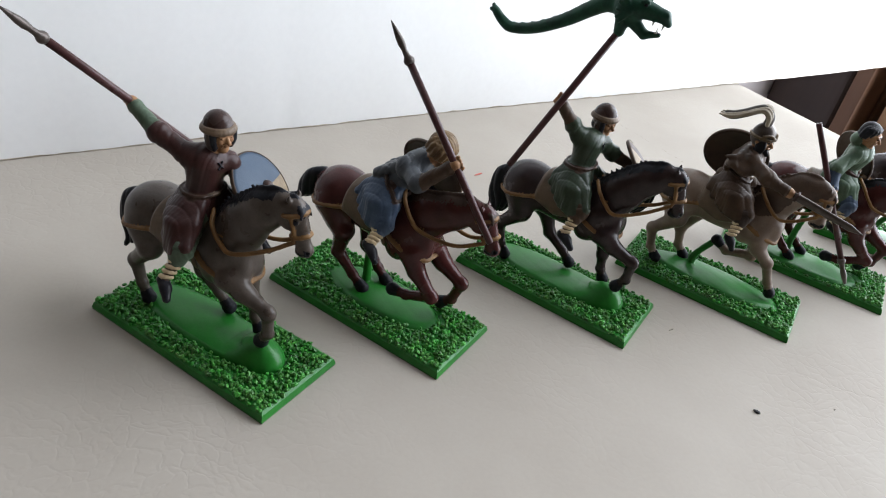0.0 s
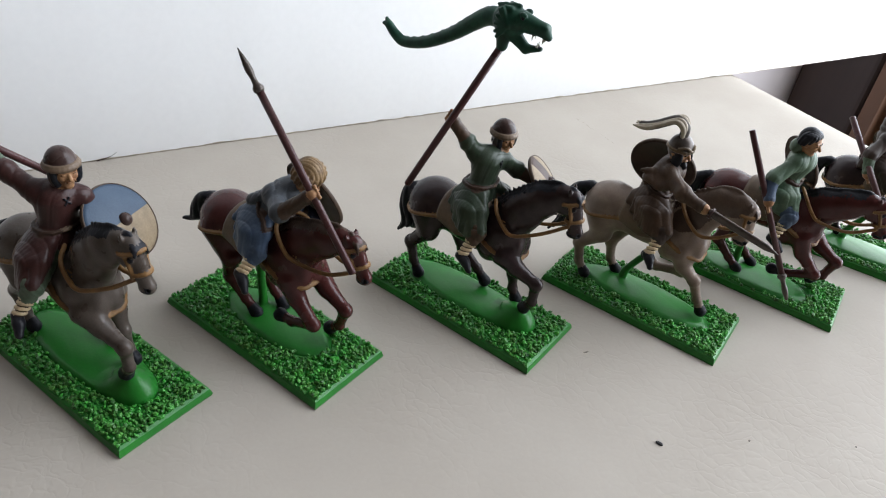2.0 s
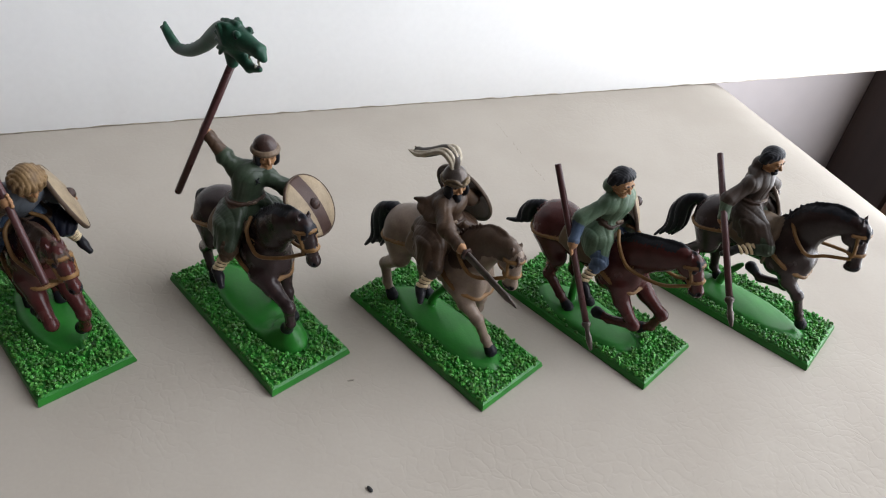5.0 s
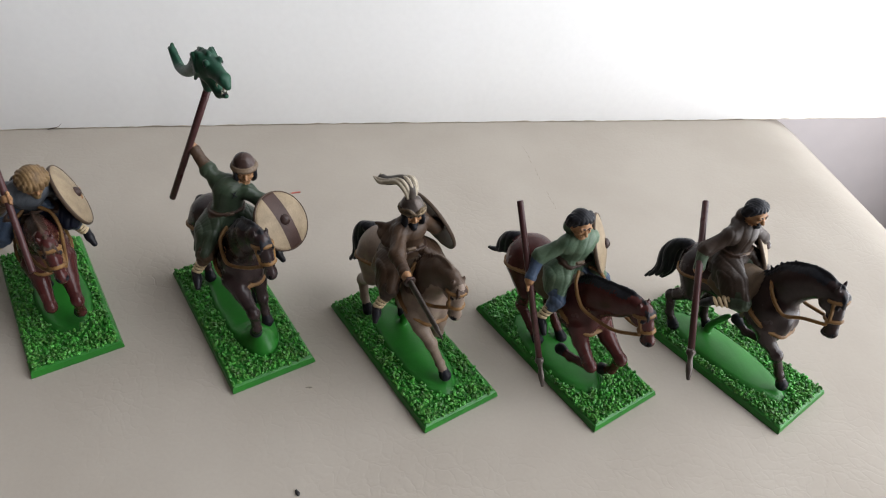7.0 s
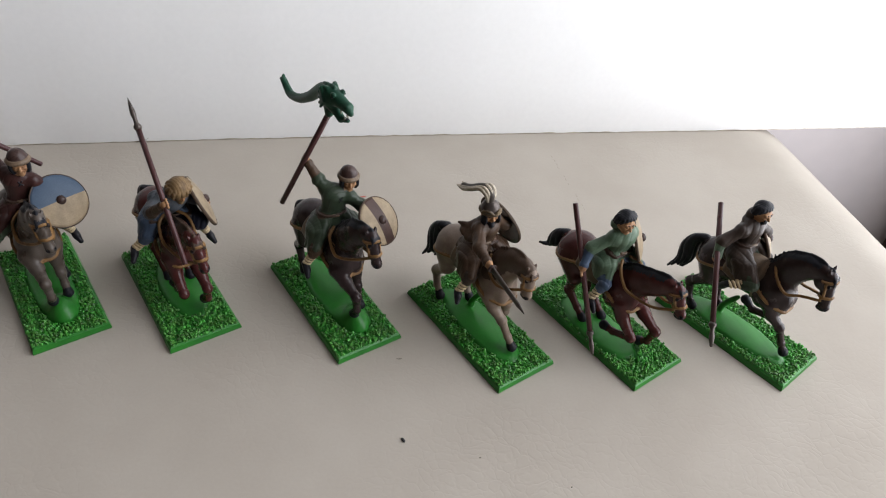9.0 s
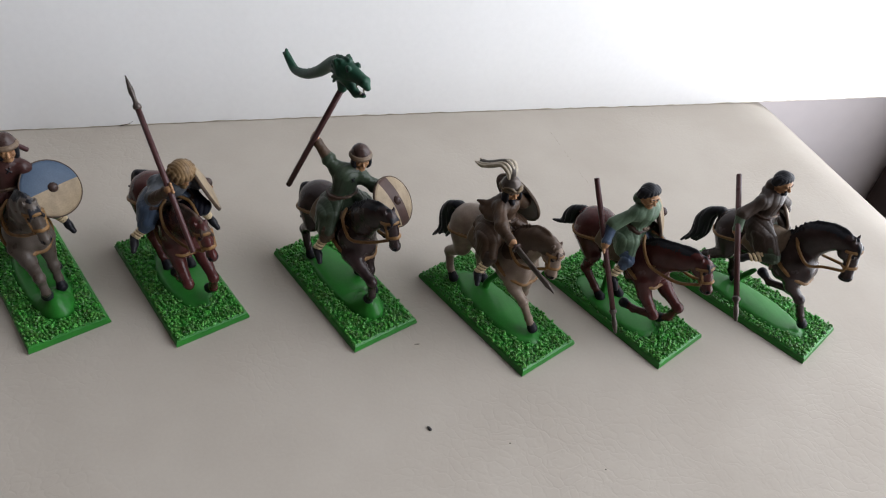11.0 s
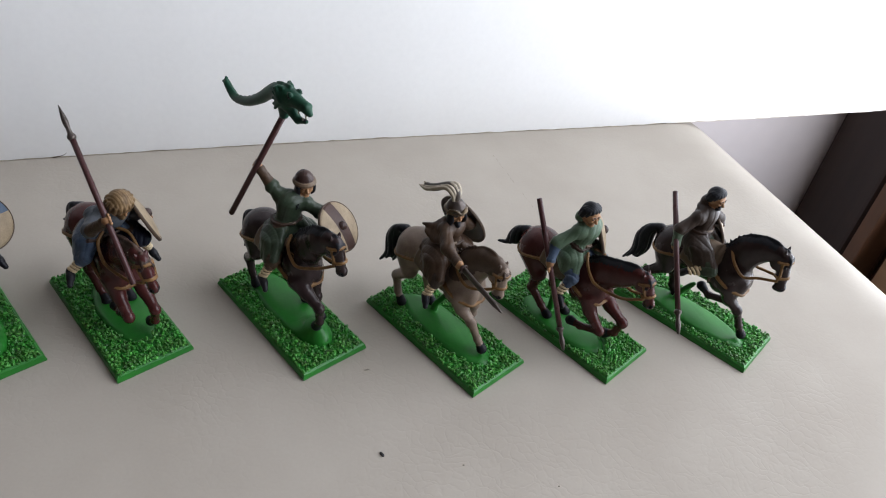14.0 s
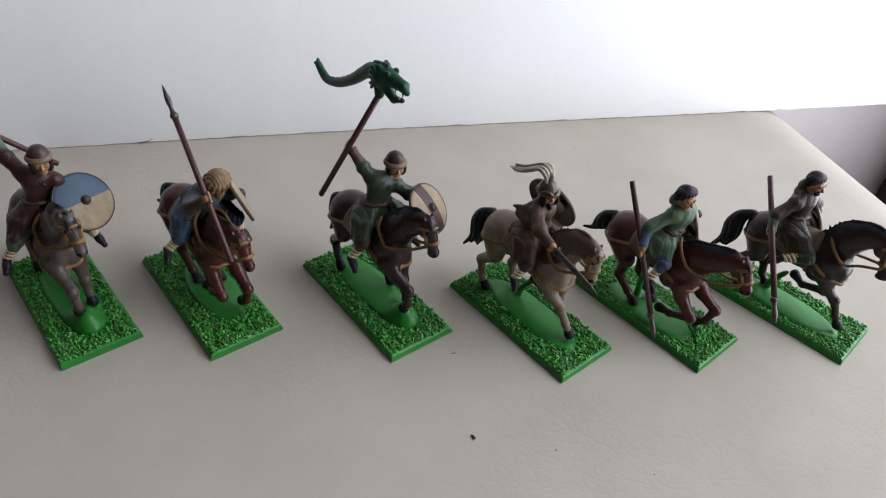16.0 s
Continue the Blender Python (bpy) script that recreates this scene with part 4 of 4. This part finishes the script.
def sword(mini, hand, tip):
    hand, tip = np.array(hand, float), np.array(tip, float)
    way = (tip - hand) / np.linalg.norm(tip - hand)
    c = Clay()
    c.cone(hand + way * 0.15, tip - way * 0.35, 0.12, 0.10, 0, 0.02, 0.55)
    c.cone(tip - way * 0.35, tip, 0.10, 0.025, 0, 0.02, 0.55)
    ob = part("sword", c.mesh("sword", [STEEL], 0.026), mini, "dark steel sword blade")
    part("hilt", rod([(hand - way * 0.28, 0.09), (hand - way * 0.22, 0.11), (hand - way * 0.15, 0.07), (hand + way * 0.12, 0.07), (hand + way * 0.14, 0.16), (hand + way * 0.2, 0.15)], LEATHER_CAP), ob)


def dragon_standard(mini, foot, joint, snout, tail_tip):
    """A beast's head on a pole, with open jaws and a windsock tail: one cast."""
    foot, joint, snout, tail_tip = (np.array(p, float) for p in (foot, joint, snout, tail_tip))
    way = (joint - foot) / np.linalg.norm(joint - foot)
    pole = part("standard_pole", rod([(foot, 0.085), (foot + way * 0.03, 0.095), ((foot + joint) / 2, 0.095), (joint + way * 0.1, 0.095)], SHAFT), mini, "purple-brown standard pole")
    c = Clay()
    fwd = snout - joint
    fwd[2] = 0
    fwd = fwd / np.linalg.norm(fwd)
    up = np.array((0, 0, 1.0))
    side = np.cross(up, fwd)
    at = lambda f, u, d=0.0: joint + fwd * (f * 1.1) + up * (u * 1.1 + 0.16) + side * d * 1.05
    c.egg(at(0.05, 0.42), (0.40, 0.32, 0.36), 0, 0.1)
    c.cone(joint, at(0.0, 0.3), 0.14, 0.22, 0, 0.06)
    c.cone(at(0.2, 0.50), at(0.86, 0.42), 0.27, 0.17, 0, 0.12, 0.9)
    c.cone(at(0.86, 0.42), at(1.0, 0.30), 0.15, 0.09, 0, 0.08)
    c.cone(at(0.15, 0.22), at(0.55, -0.06), 0.19, 0.12, 0, 0.08)
    c.cone(at(0.55, -0.06), at(0.86, 0.02), 0.11, 0.07, 0, 0.06)
    c.cut(at(0.76, 0.17), (0.26, 0.30, 0.12), 2, 0.03)
    for d in (-1, 1):
        c.cone(at(0.92, 0.24, 0.06 * d), at(0.90, 0.13, 0.06 * d), 0.035, 0.012, 1, 0.01)
        c.cone(at(0.80, 0.06, 0.06 * d), at(0.80, 0.16, 0.06 * d), 0.030, 0.010, 1, 0.01)
        c.cone(at(0.68, 0.26, 0.10 * d), at(0.68, 0.16, 0.10 * d), 0.028, 0.012, 1, 0.01)
        c.egg(at(0.42, 0.66, 0.17 * d), (0.10, 0.07, 0.07), 0, 0.04)
        c.egg(at(0.44, 0.60, 0.22 * d), (0.05, 0.03, 0.04), 2, 0.02)
        c.egg(at(0.92, 0.48, 0.08 * d), (0.08, 0.06, 0.07), 0, 0.04)
        c.cone(at(0.12, 0.70, 0.15 * d), at(0.0, 0.74, 0.18 * d), 0.08, 0.045, 0, 0.05)
        for q in range(6):
            a = radians(-70 + 32 * q)
            c.cone(at(0.14, 0.40, 0.24 * d), at(-0.12 * math.cos(a) - 0.03, 0.40 + 0.32 * math.sin(a), 0.25 * d), 0.09, 0.045, 0, 0.02)
    for q in range(3):
        c.cone(at(0.25 - 0.16 * q, 0.76 - 0.02 * q), at(0.14 - 0.18 * q, 0.78 - 0.04 * q), 0.07, 0.045, 0, 0.04)
    body = arc([at(0.0, 0.45), (-0.62, 0.26, 8.30), (-1.02, 0.27, 8.24), (-1.45, 0.27, 7.94), (-1.98, 0.27, 7.52), (-2.75, 0.27, 7.06), (-3.45, 0.27, 6.84), (-3.78, 0.27, 6.94), tail_tip], 8)
    r = [0.27 - 0.18 * (i / len(body)) ** 0.7 for i in range(len(body))]
    c.chain(body, r, 0, 0.05)
    for i in range(8, len(body) - 8, 3):
        c.egg(np.array(body[i]) + np.array((0, 0, r[i] * 0.9)), (0.10, 0.04, 0.05), 0, 0.03)
    for d in (-0.05, 0.05):
        c.cone(tail_tip, tail_tip + np.array((-0.12, d, 0.06 + d)), 0.10, 0.05, 0, 0.03)
    part("dragon_head", c.mesh("dragon_head", [DRAGON, TEETH, HAIR], 0.026), pole, "green open-mouthed beast head with a curling tail")


# ---- bases ----
def base_of(mini, seed, mound, pile=None, mound_bump=False):
    """A bevelled green slab, a smooth cast mound on it, and coarse flock round the mound."""
    rnd = random.Random(seed)
    bm = bmesh.new()
    ring = []
    for z, inset in ((0.0, 0.0), (0.06, -0.01), (0.2, 0.03), (0.25, 0.10)):
        ring.append([bm.verts.new((CM * sx * (2.8 - inset), CM * sy * (1.25 - inset), CM * z)) for sx, sy in ((-1, -1), (1, -1), (1, 1), (-1, 1))])
    for a, b in zip(ring, ring[1:]):
        for n in range(4):
            bm.faces.new((a[n], a[(n + 1) % 4], b[(n + 1) % 4], b[n]))
    bm.faces.new(ring[0][::-1])
    bm.faces.new(ring[-1])
    slab_part = part("base", bm_mesh("base", bm, [GREEN]), mini, "bright green bevelled rectangular base")
    clay = Clay()
    mound(clay)
    ground = clay.mesh("mound", [GREEN], 0.045, {0: (0.012, 0.9, 0.3)})
    # worn nearly level on top, but for the bump under a raised foreleg
    for v in ground.vertices:
        x, z = v.co.x / CM, v.co.z / CM
        keep = 0.35 + 0.65 * min(1.0, max(0.0, (x - 0.7) / 0.5)) if mound_bump else 0.35
        if 0.36 < z < 0.62:
            v.co.z = CM * (0.36 + (z - 0.36) * keep)
    part("mound", ground, slab_part, "smooth green cast ground under the hooves")
    verts, faces = [], []
    grain = bmesh.new()
    bmesh.ops.create_icosphere(grain, subdivisions=1, radius=1.0)
    shape, tris = [v.co.copy() for v in grain.verts], [tuple(v.index for v in f.verts) for f in grain.faces]
    grain.free()
    # a packed bed of grains, then a looser layer heaped over it
    spots = [(-2.68 + 0.101 * i + rnd.uniform(-0.04, 0.04), -1.15 + 0.101 * j + rnd.uniform(-0.04, 0.04), 0.265) for i in range(54) for j in range(23)]
    spots = np.array(spots + [(rnd.uniform(-2.70, 2.70), rnd.uniform(-1.15, 1.15), 0.315) for _ in range(480)])
    open_ground = clay.surface(spots) > 0.015
    for spot, free in zip(spots, open_ground):
        if not free:
            continue
        turn = Euler([rnd.uniform(0, 6.28) for _ in range(3)]).to_matrix()
        size = rnd.choice((0.045, 0.055, 0.062, 0.072))
        stretch = Vector((rnd.uniform(0.8, 1.4), rnd.uniform(0.8, 1.2), rnd.uniform(0.55, 0.95)))
        heap = 0.34 * math.exp(-((spot[0] - pile[0]) ** 2 + (spot[1] - pile[1]) ** 2) / 0.10) if pile else 0.0
        at = Vector((spot[0], spot[1], spot[2] + rnd.uniform(-0.02, 0.03) + heap * rnd.uniform(0.7, 1.0)))
        n = len(verts)
        for v in shape:
            w = turn @ Vector((v[i] * stretch[i] * size * rnd.uniform(0.72, 1.2) for i in range(3)))
            verts.append((at + w) * CM)
        faces += [tuple(n + i for i in t) for t in tris]
    flock = part("flock", mesh_from("flock", [tuple(v) for v in verts], faces, [FLOCK], None, False), slab_part, "coarse dark green flock glued round the mound")
    flock["kind"] = "stuff"


def mound_trot(dy):
    def build(c):
        c.egg((-0.30, dy, 0.20), (2.15, 0.74, 0.28), 0, 0.2)
        c.egg((0.9, dy, 0.22), (1.15, 0.60, 0.36), 0, 0.2)
        c.egg((1.52, dy, 0.25), (0.58, 0.44, 0.58), 0, 0.2)
    return build


def mound_race(dy):
    def build(c):
        c.egg((0.05, dy, 0.20), (1.85, 0.80, 0.30), 0, 0.2)
        c.chain(arc([(-0.62, dy + 0.1, 0.3), (-0.66, dy + 0.08, 1.0), (-0.6, dy, 2.1)], 5), [0.13, 0.10, 0.09, 0.08, 0.08, 0.08, 0.08, 0.08, 0.08, 0.09, 0.10], 0, 0.12)
    return build


def mound_canter(dy):
    def build(c):
        c.egg((0.05, dy, 0.20), (2.2, 0.74, 0.30), 0, 0.2)
        c.chain(arc([(-0.85, dy + 0.15, 0.3), (-0.70, dy + 0.28, 0.80), (-0.38, dy + 0.34, 1.36)], 5), [0.13, 0.11, 0.10, 0.09, 0.08, 0.08, 0.08, 0.08, 0.08, 0.08, 0.08], 0, 0.10)
    return build


def sitting(dx=0.0, dy=0.0, **more):
    """The joints of a rider astride, with those that differ."""
    s = dict(pelvis=(-0.35, 0, 3.62), chest=(-0.30, 0.0, 4.62), head=(-0.12, 0.0, 5.22), face=(1, -0.1, -0.15),
             shr=(-0.32, -0.36, 4.66), shl=(-0.28, 0.36, 4.66), elr=(-0.2, -0.8, 4.2), ell=(0.1, 0.75, 4.25), handr=(0.3, -0.9, 3.9), handl=(0.5, 0.9, 4.2),
             kneer=(0.30, -0.86, 3.12), ankr=(0.12, -1.16, 2.46), toer=(0.46, -1.28, 2.18), kneel=(0.30, 0.86, 3.12), ankl=(0.12, 1.16, 2.46), toel=(0.46, 1.28, 2.18))
    s.update(more)
    for k, p in s.items():
        if isinstance(p, tuple) and k not in ("face", "grip"):
            s[k] = (p[0] + dx, p[1] + dy, p[2])
    return s


def miniature(x, y, turn, label, seed, mound, horse, dx, dy, rider, yaw=0.0):
    mini = tagged(new("cavalry_miniature"), label, "figurine", "row of cavalry miniatures")
    mini.matrix_world = pose(CM * x, CM * y, 0, 0, 0, turn)
    base_of(mini, seed, mound(dy), (1.72, dy + 0.30) if mound is mound_race else None, mound is mound_trot)
    h = part("horse", horse, mini)
    h.matrix_local = pose(CM * dx, CM * dy, 0, 0, 0, yaw)
    part("rider", rider, mini)
    return mini


A = miniature(-16.0, 3.71, -55.4, "painted model horseman raising a spear with a blue round shield", 11, mound_trot, horse_mesh(MOUSE, TROT), -0.10, 0.05,
              rider_mesh(sitting(0, 0.05, chest=(-0.36, 0.12, 4.66), head=(-0.15, 0.28, 5.34), face=(1, -0.15, 0.05), shr=(-0.60, -0.18, 4.84), shl=(-0.12, 0.50, 4.62),
                                 elr=(-1.20, -0.42, 5.20), handr=(-1.87, -0.46, 5.60), ell=(-0.20, 0.88, 4.24), handl=(0.14, 1.0, 3.98), grip=(-0.1, -0.7, 0.7),
                                 kneer=(0.16, -1.0, 3.16), ankr=(-0.02, -1.36, 2.5), toer=(0.24, -1.56, 2.2)),
                         MAROON, SAGE, SAGE, "helmet"))
spear(A, (-1.71, 1.05, 4.16), (-2.10, -2.70, 7.88))
shield(A, (0.53, 1.12, 4.08), (0.70, 0.25, 0.64), 0.90, (SH_BLUE, SH_TAN, "half"), (-0.37, 0.92, -0.10))

B = miniature(-11.61, 4.08, -56.4, "painted model horseman crouching low with an upright spear", 12, mound_race, horse_mesh(BAY, RACE, 0.12, DUN_MANE), 0.0, 0.15,
              rider_mesh(sitting(0, 0.15, chest=(0.42, 0.05, 4.42), head=(0.82, 0.28, 4.98), face=(1, 0.1, -0.55), shr=(0.36, -0.36, 4.50), shl=(0.40, 0.42, 4.50),
                                 elr=(0.95, -0.74, 4.50), handr=(1.58, -0.40, 5.14), ell=(0.15, 0.95, 4.0), handl=(0.18, 1.18, 3.92), grip=(-0.6, 0, 0.75), dark_left=1,
                                 ankr=(0.22, -1.30, 2.72), toer=(0.58, -1.52, 2.50)),
                         SLATE, BROWN, BLUE, "fair", BLUE, SLATE))
spear(B, (2.88, -0.26, 3.70), (-0.65, -0.23, 7.72))
shield(B, (0.26, 1.40, 3.98), (0.10, 0.91, 0.38), 0.94, (SH_TAN, SH_TAN, "plain"), (1, 0, -0.3))

C = miniature(-5.95, 3.97, -56.7, "painted model standard bearer lifting a green beast-head standard", 13, mound_trot, horse_mesh(BLACK_BROWN, TROT), 0.0, 0.10,
              rider_mesh(sitting(0, 0.10, chest=(-0.40, 0.22, 4.56), head=(-0.30, 0.69, 5.12), face=(1, -0.3, 0.0), shr=(-0.68, 0.0, 4.78), shl=(-0.14, 0.62, 4.55),
                                 elr=(-0.86, -0.16, 5.06), handr=(-1.30, -0.36, 5.60), ell=(0.15, 0.98, 4.22), handl=(0.78, 1.12, 4.02), grip=(0.35, 0.27, 0.9)),
                         FOREST, BROWN, BROWN, "helmet"))
dragon_standard(C, (-2.02, -0.92, 3.60), (-0.50, 0.20, 7.70), (0.57, 0.36, 8.3), (-4.03, 0.26, 7.14))
shield(C, (1.09, 1.32, 4.18), (0.69, 0.33, 0.64), 0.84, (SH_TAN, SH_BROWN, "stripe"), (0.58, 0.23, -0.78))

D = miniature(-0.57, 3.03, -55.3, "painted model horseman with a plumed helmet and lowered sword", 14, mound_canter, horse_mesh(GREY_COAT, CANTER, 0.0, DUN_MANE, shaded=True), -0.05, 0.0,
              rider_mesh(sitting(-0.25, 0.0, chest=(-0.16, 0.0, 4.50), head=(-0.08, 0.0, 5.14), face=(1, -0.30, 0.0), shr=(-0.08, -0.38, 4.58), shl=(-0.26, 0.42, 4.58),
                                 elr=(0.58, -0.82, 4.40), handr=(1.22, -0.94, 4.30), ell=(-0.20, 0.92, 4.20), handl=(-0.48, 1.20, 4.0), grip=(0.9, -0.1, -0.1), cloak=1,
                                 kneer=(0.42, -0.90, 3.12), ankr=(0.30, -1.22, 2.52), toer=(0.50, -1.40, 2.24)),
                         BROWN, BROWN, UMBER, "plumed"))
sword(D, (1.02, -0.94, 4.30), (3.06, -1.19, 4.05))
shield(D, (-0.92, 1.30, 4.08), (-0.05, 0.93, 0.36), 0.97, (SH_BROWN, SH_BROWN, "plain"), (0, 0, 1), SH_BROWN)
part("plume", plume_mesh([(-0.37, -0.02, 5.60), (-0.40, -0.05, 5.86), (-0.62, -0.12, 6.02), (-1.08, -0.22, 5.74), (-1.36, -0.26, 5.60), (-1.66, -0.30, 5.60)], 0.24), D, "grey-white flowing helmet plume")

E = miniature(4.148, 3.39, -54.5, "painted model horseman in a green tunic with a grounded spear", 15, mound_race, horse_mesh(BAY, RACE, 0.12), 0.0, -0.35,
              rider_mesh(sitting(0.05, -0.35, chest=(-0.12, 0.0, 4.55), head=(-0.10, -0.16, 5.22), face=(1, -0.25, -0.10), shr=(-0.20, -0.40, 4.60), shl=(-0.12, 0.36, 4.58),
                                 elr=(-0.58, -0.98, 4.10), handr=(-0.38, -1.38, 3.56), ell=(-0.22, 0.78, 4.2), handl=(-0.12, 0.80, 4.20), grip=(0.5, -0.15, -0.8), skirt=0.84, hood=1),
                         LEAF, BLUE, BLUE, "hair", LEAF))
spear(E, (-1.58, -1.37, 5.32), (1.30, -2.09, 0.97), 0.09, 0.8)
shield(E, (0.04, 0.63, 4.18), (0.68, 0.64, 0.36), 0.86, (SH_TAN, SH_TAN, "plain"))

F = miniature(9.35, 3.66, -51.0, "painted model horseman in a dark brown cloak with a lowered spear", 16, mound_canter, horse_mesh(BLACK_BROWN, HIGH_CANTER), 0.15, -0.20,
              rider_mesh(sitting(-0.55, -0.25, chest=(-0.36, 0.05, 4.48), head=(-0.28, 0.18, 5.16), face=(1, -0.2, -0.1), shr=(-0.45, -0.44, 4.52), shl=(-0.34, 0.42, 4.56),
                                 elr=(-0.75, -0.98, 4.05), handr=(-0.58, -1.26, 3.55), ell=(-0.1, 0.85, 4.1), handl=(-0.25, 1.36, 3.75), grip=(0.6, -0.65, -0.5), beard=1, skirt=0.92, hood=1,
                                 kneer=(0.78, -0.78, 3.04), ankr=(0.12, -1.12, 2.78), toer=(-0.22, -1.16, 2.44)),
                         UMBER, SAGE, FOREST, "hair", UMBER))
spear(F, (-2.24, -0.28, 4.78), (0.70, -3.63, 1.96), 0.095, 0.8)
shield(F, (-0.55, 0.92, 3.78), (0.65, 0.61, 0.45), 0.74, (SH_TAN, SH_BROWN, "plain"))


# ---- small marks on the table ----
def fleck(name, label, x, y, length, wide, high, turn, mat):
    """A crumb lying on the cloth."""
    c = Clay()
    c.egg((0, 0, high * 0.6), (length / 2, wide / 2, high), 0, 0.02)
    c.egg((length * 0.2, wide * 0.12, high * 0.6), (length / 4, wide / 2.4, high * 0.9), 0, 0.02)
    ob = tagged(new(name, c.mesh(name, [mat], min(length, wide) / 7)), label, "speck")
    ob.matrix_world = pose(CM * x, CM * y, 0, 0, 0, turn)


SOOT = material("black_crumb", (0.012, 0.012, 0.014), 0.6, None, 900.0, 4000.0, 0.3, 0.2)
RUST = material("red_fibre", (0.50, 0.12, 0.09), 0.7, None, 900.0, 4000.0, 0.3, 0.2)
GREY_DIRT = material("grey_scratch", (0.25, 0.22, 0.18), 0.8, None, 900.0, 4000.0, 0.3, 0.2)
fleck("dark_speck", "small black elongated crumb lying on the tabletop", -3.16, -1.99, 0.20, 0.10, 0.04, -60, SOOT)
fleck("red_fibre", "short red fibre lying on the tabletop", -5.38, 10.63, 0.42, 0.06, 0.03, 18, RUST)
for gx, gy, gl, gw, gt in ((-0.75, -2.5, 0.07, 0.05, 10), (-9.4, -4.6, 0.10, 0.05, 70), (-3.4, 1.35, 0.20, 0.05, 8), (2.0, -3.4, 0.06, 0.04, 30)):
    fleck("grey_speck", "tiny grey speck of dirt on the tabletop", gx, gy, gl, gw, 0.015, gt, GREY_DIRT)


def scratch():
    """A faint broken scratch in the cloth."""
    c = Clay()
    rnd = random.Random(5)
    for n in range(14):
        if n in (4, 8, 9):
            continue
        a, b = n / 14, (n + 0.8) / 14
        put = lambda f: (3.72 + 1.05 * f + 0.03 * rnd.uniform(-1, 1), 15.2 - 4.5 * f, -0.011)
        c.cone(put(a), put(b), 0.012, 0.016, 0, 0.01)
    return c.mesh("scratch", [GREY_DIRT], 0.012)


tagged(new("scratch", scratch()), "faint grey broken scratch across the tabletop", "scratch")


def stray_hair():
    """A thin dark bristle leaning out from under the card."""
    c = Clay()
    line = arc([(-16.10, 13.80, 0.02), (-15.85, 13.78, 0.10), (-15.60, 13.70, 0.24), (-15.42, 13.66, 0.40)], 5)
    c.chain(line, [0.020 - 0.0009 * n for n in range(len(line))], 0, 0.01)
    return c.mesh("stray_hair", [BELT], 0.010)


tagged(new("stray_hair", stray_hair()), "thin dark bristle sticking out under the white card", "hair")
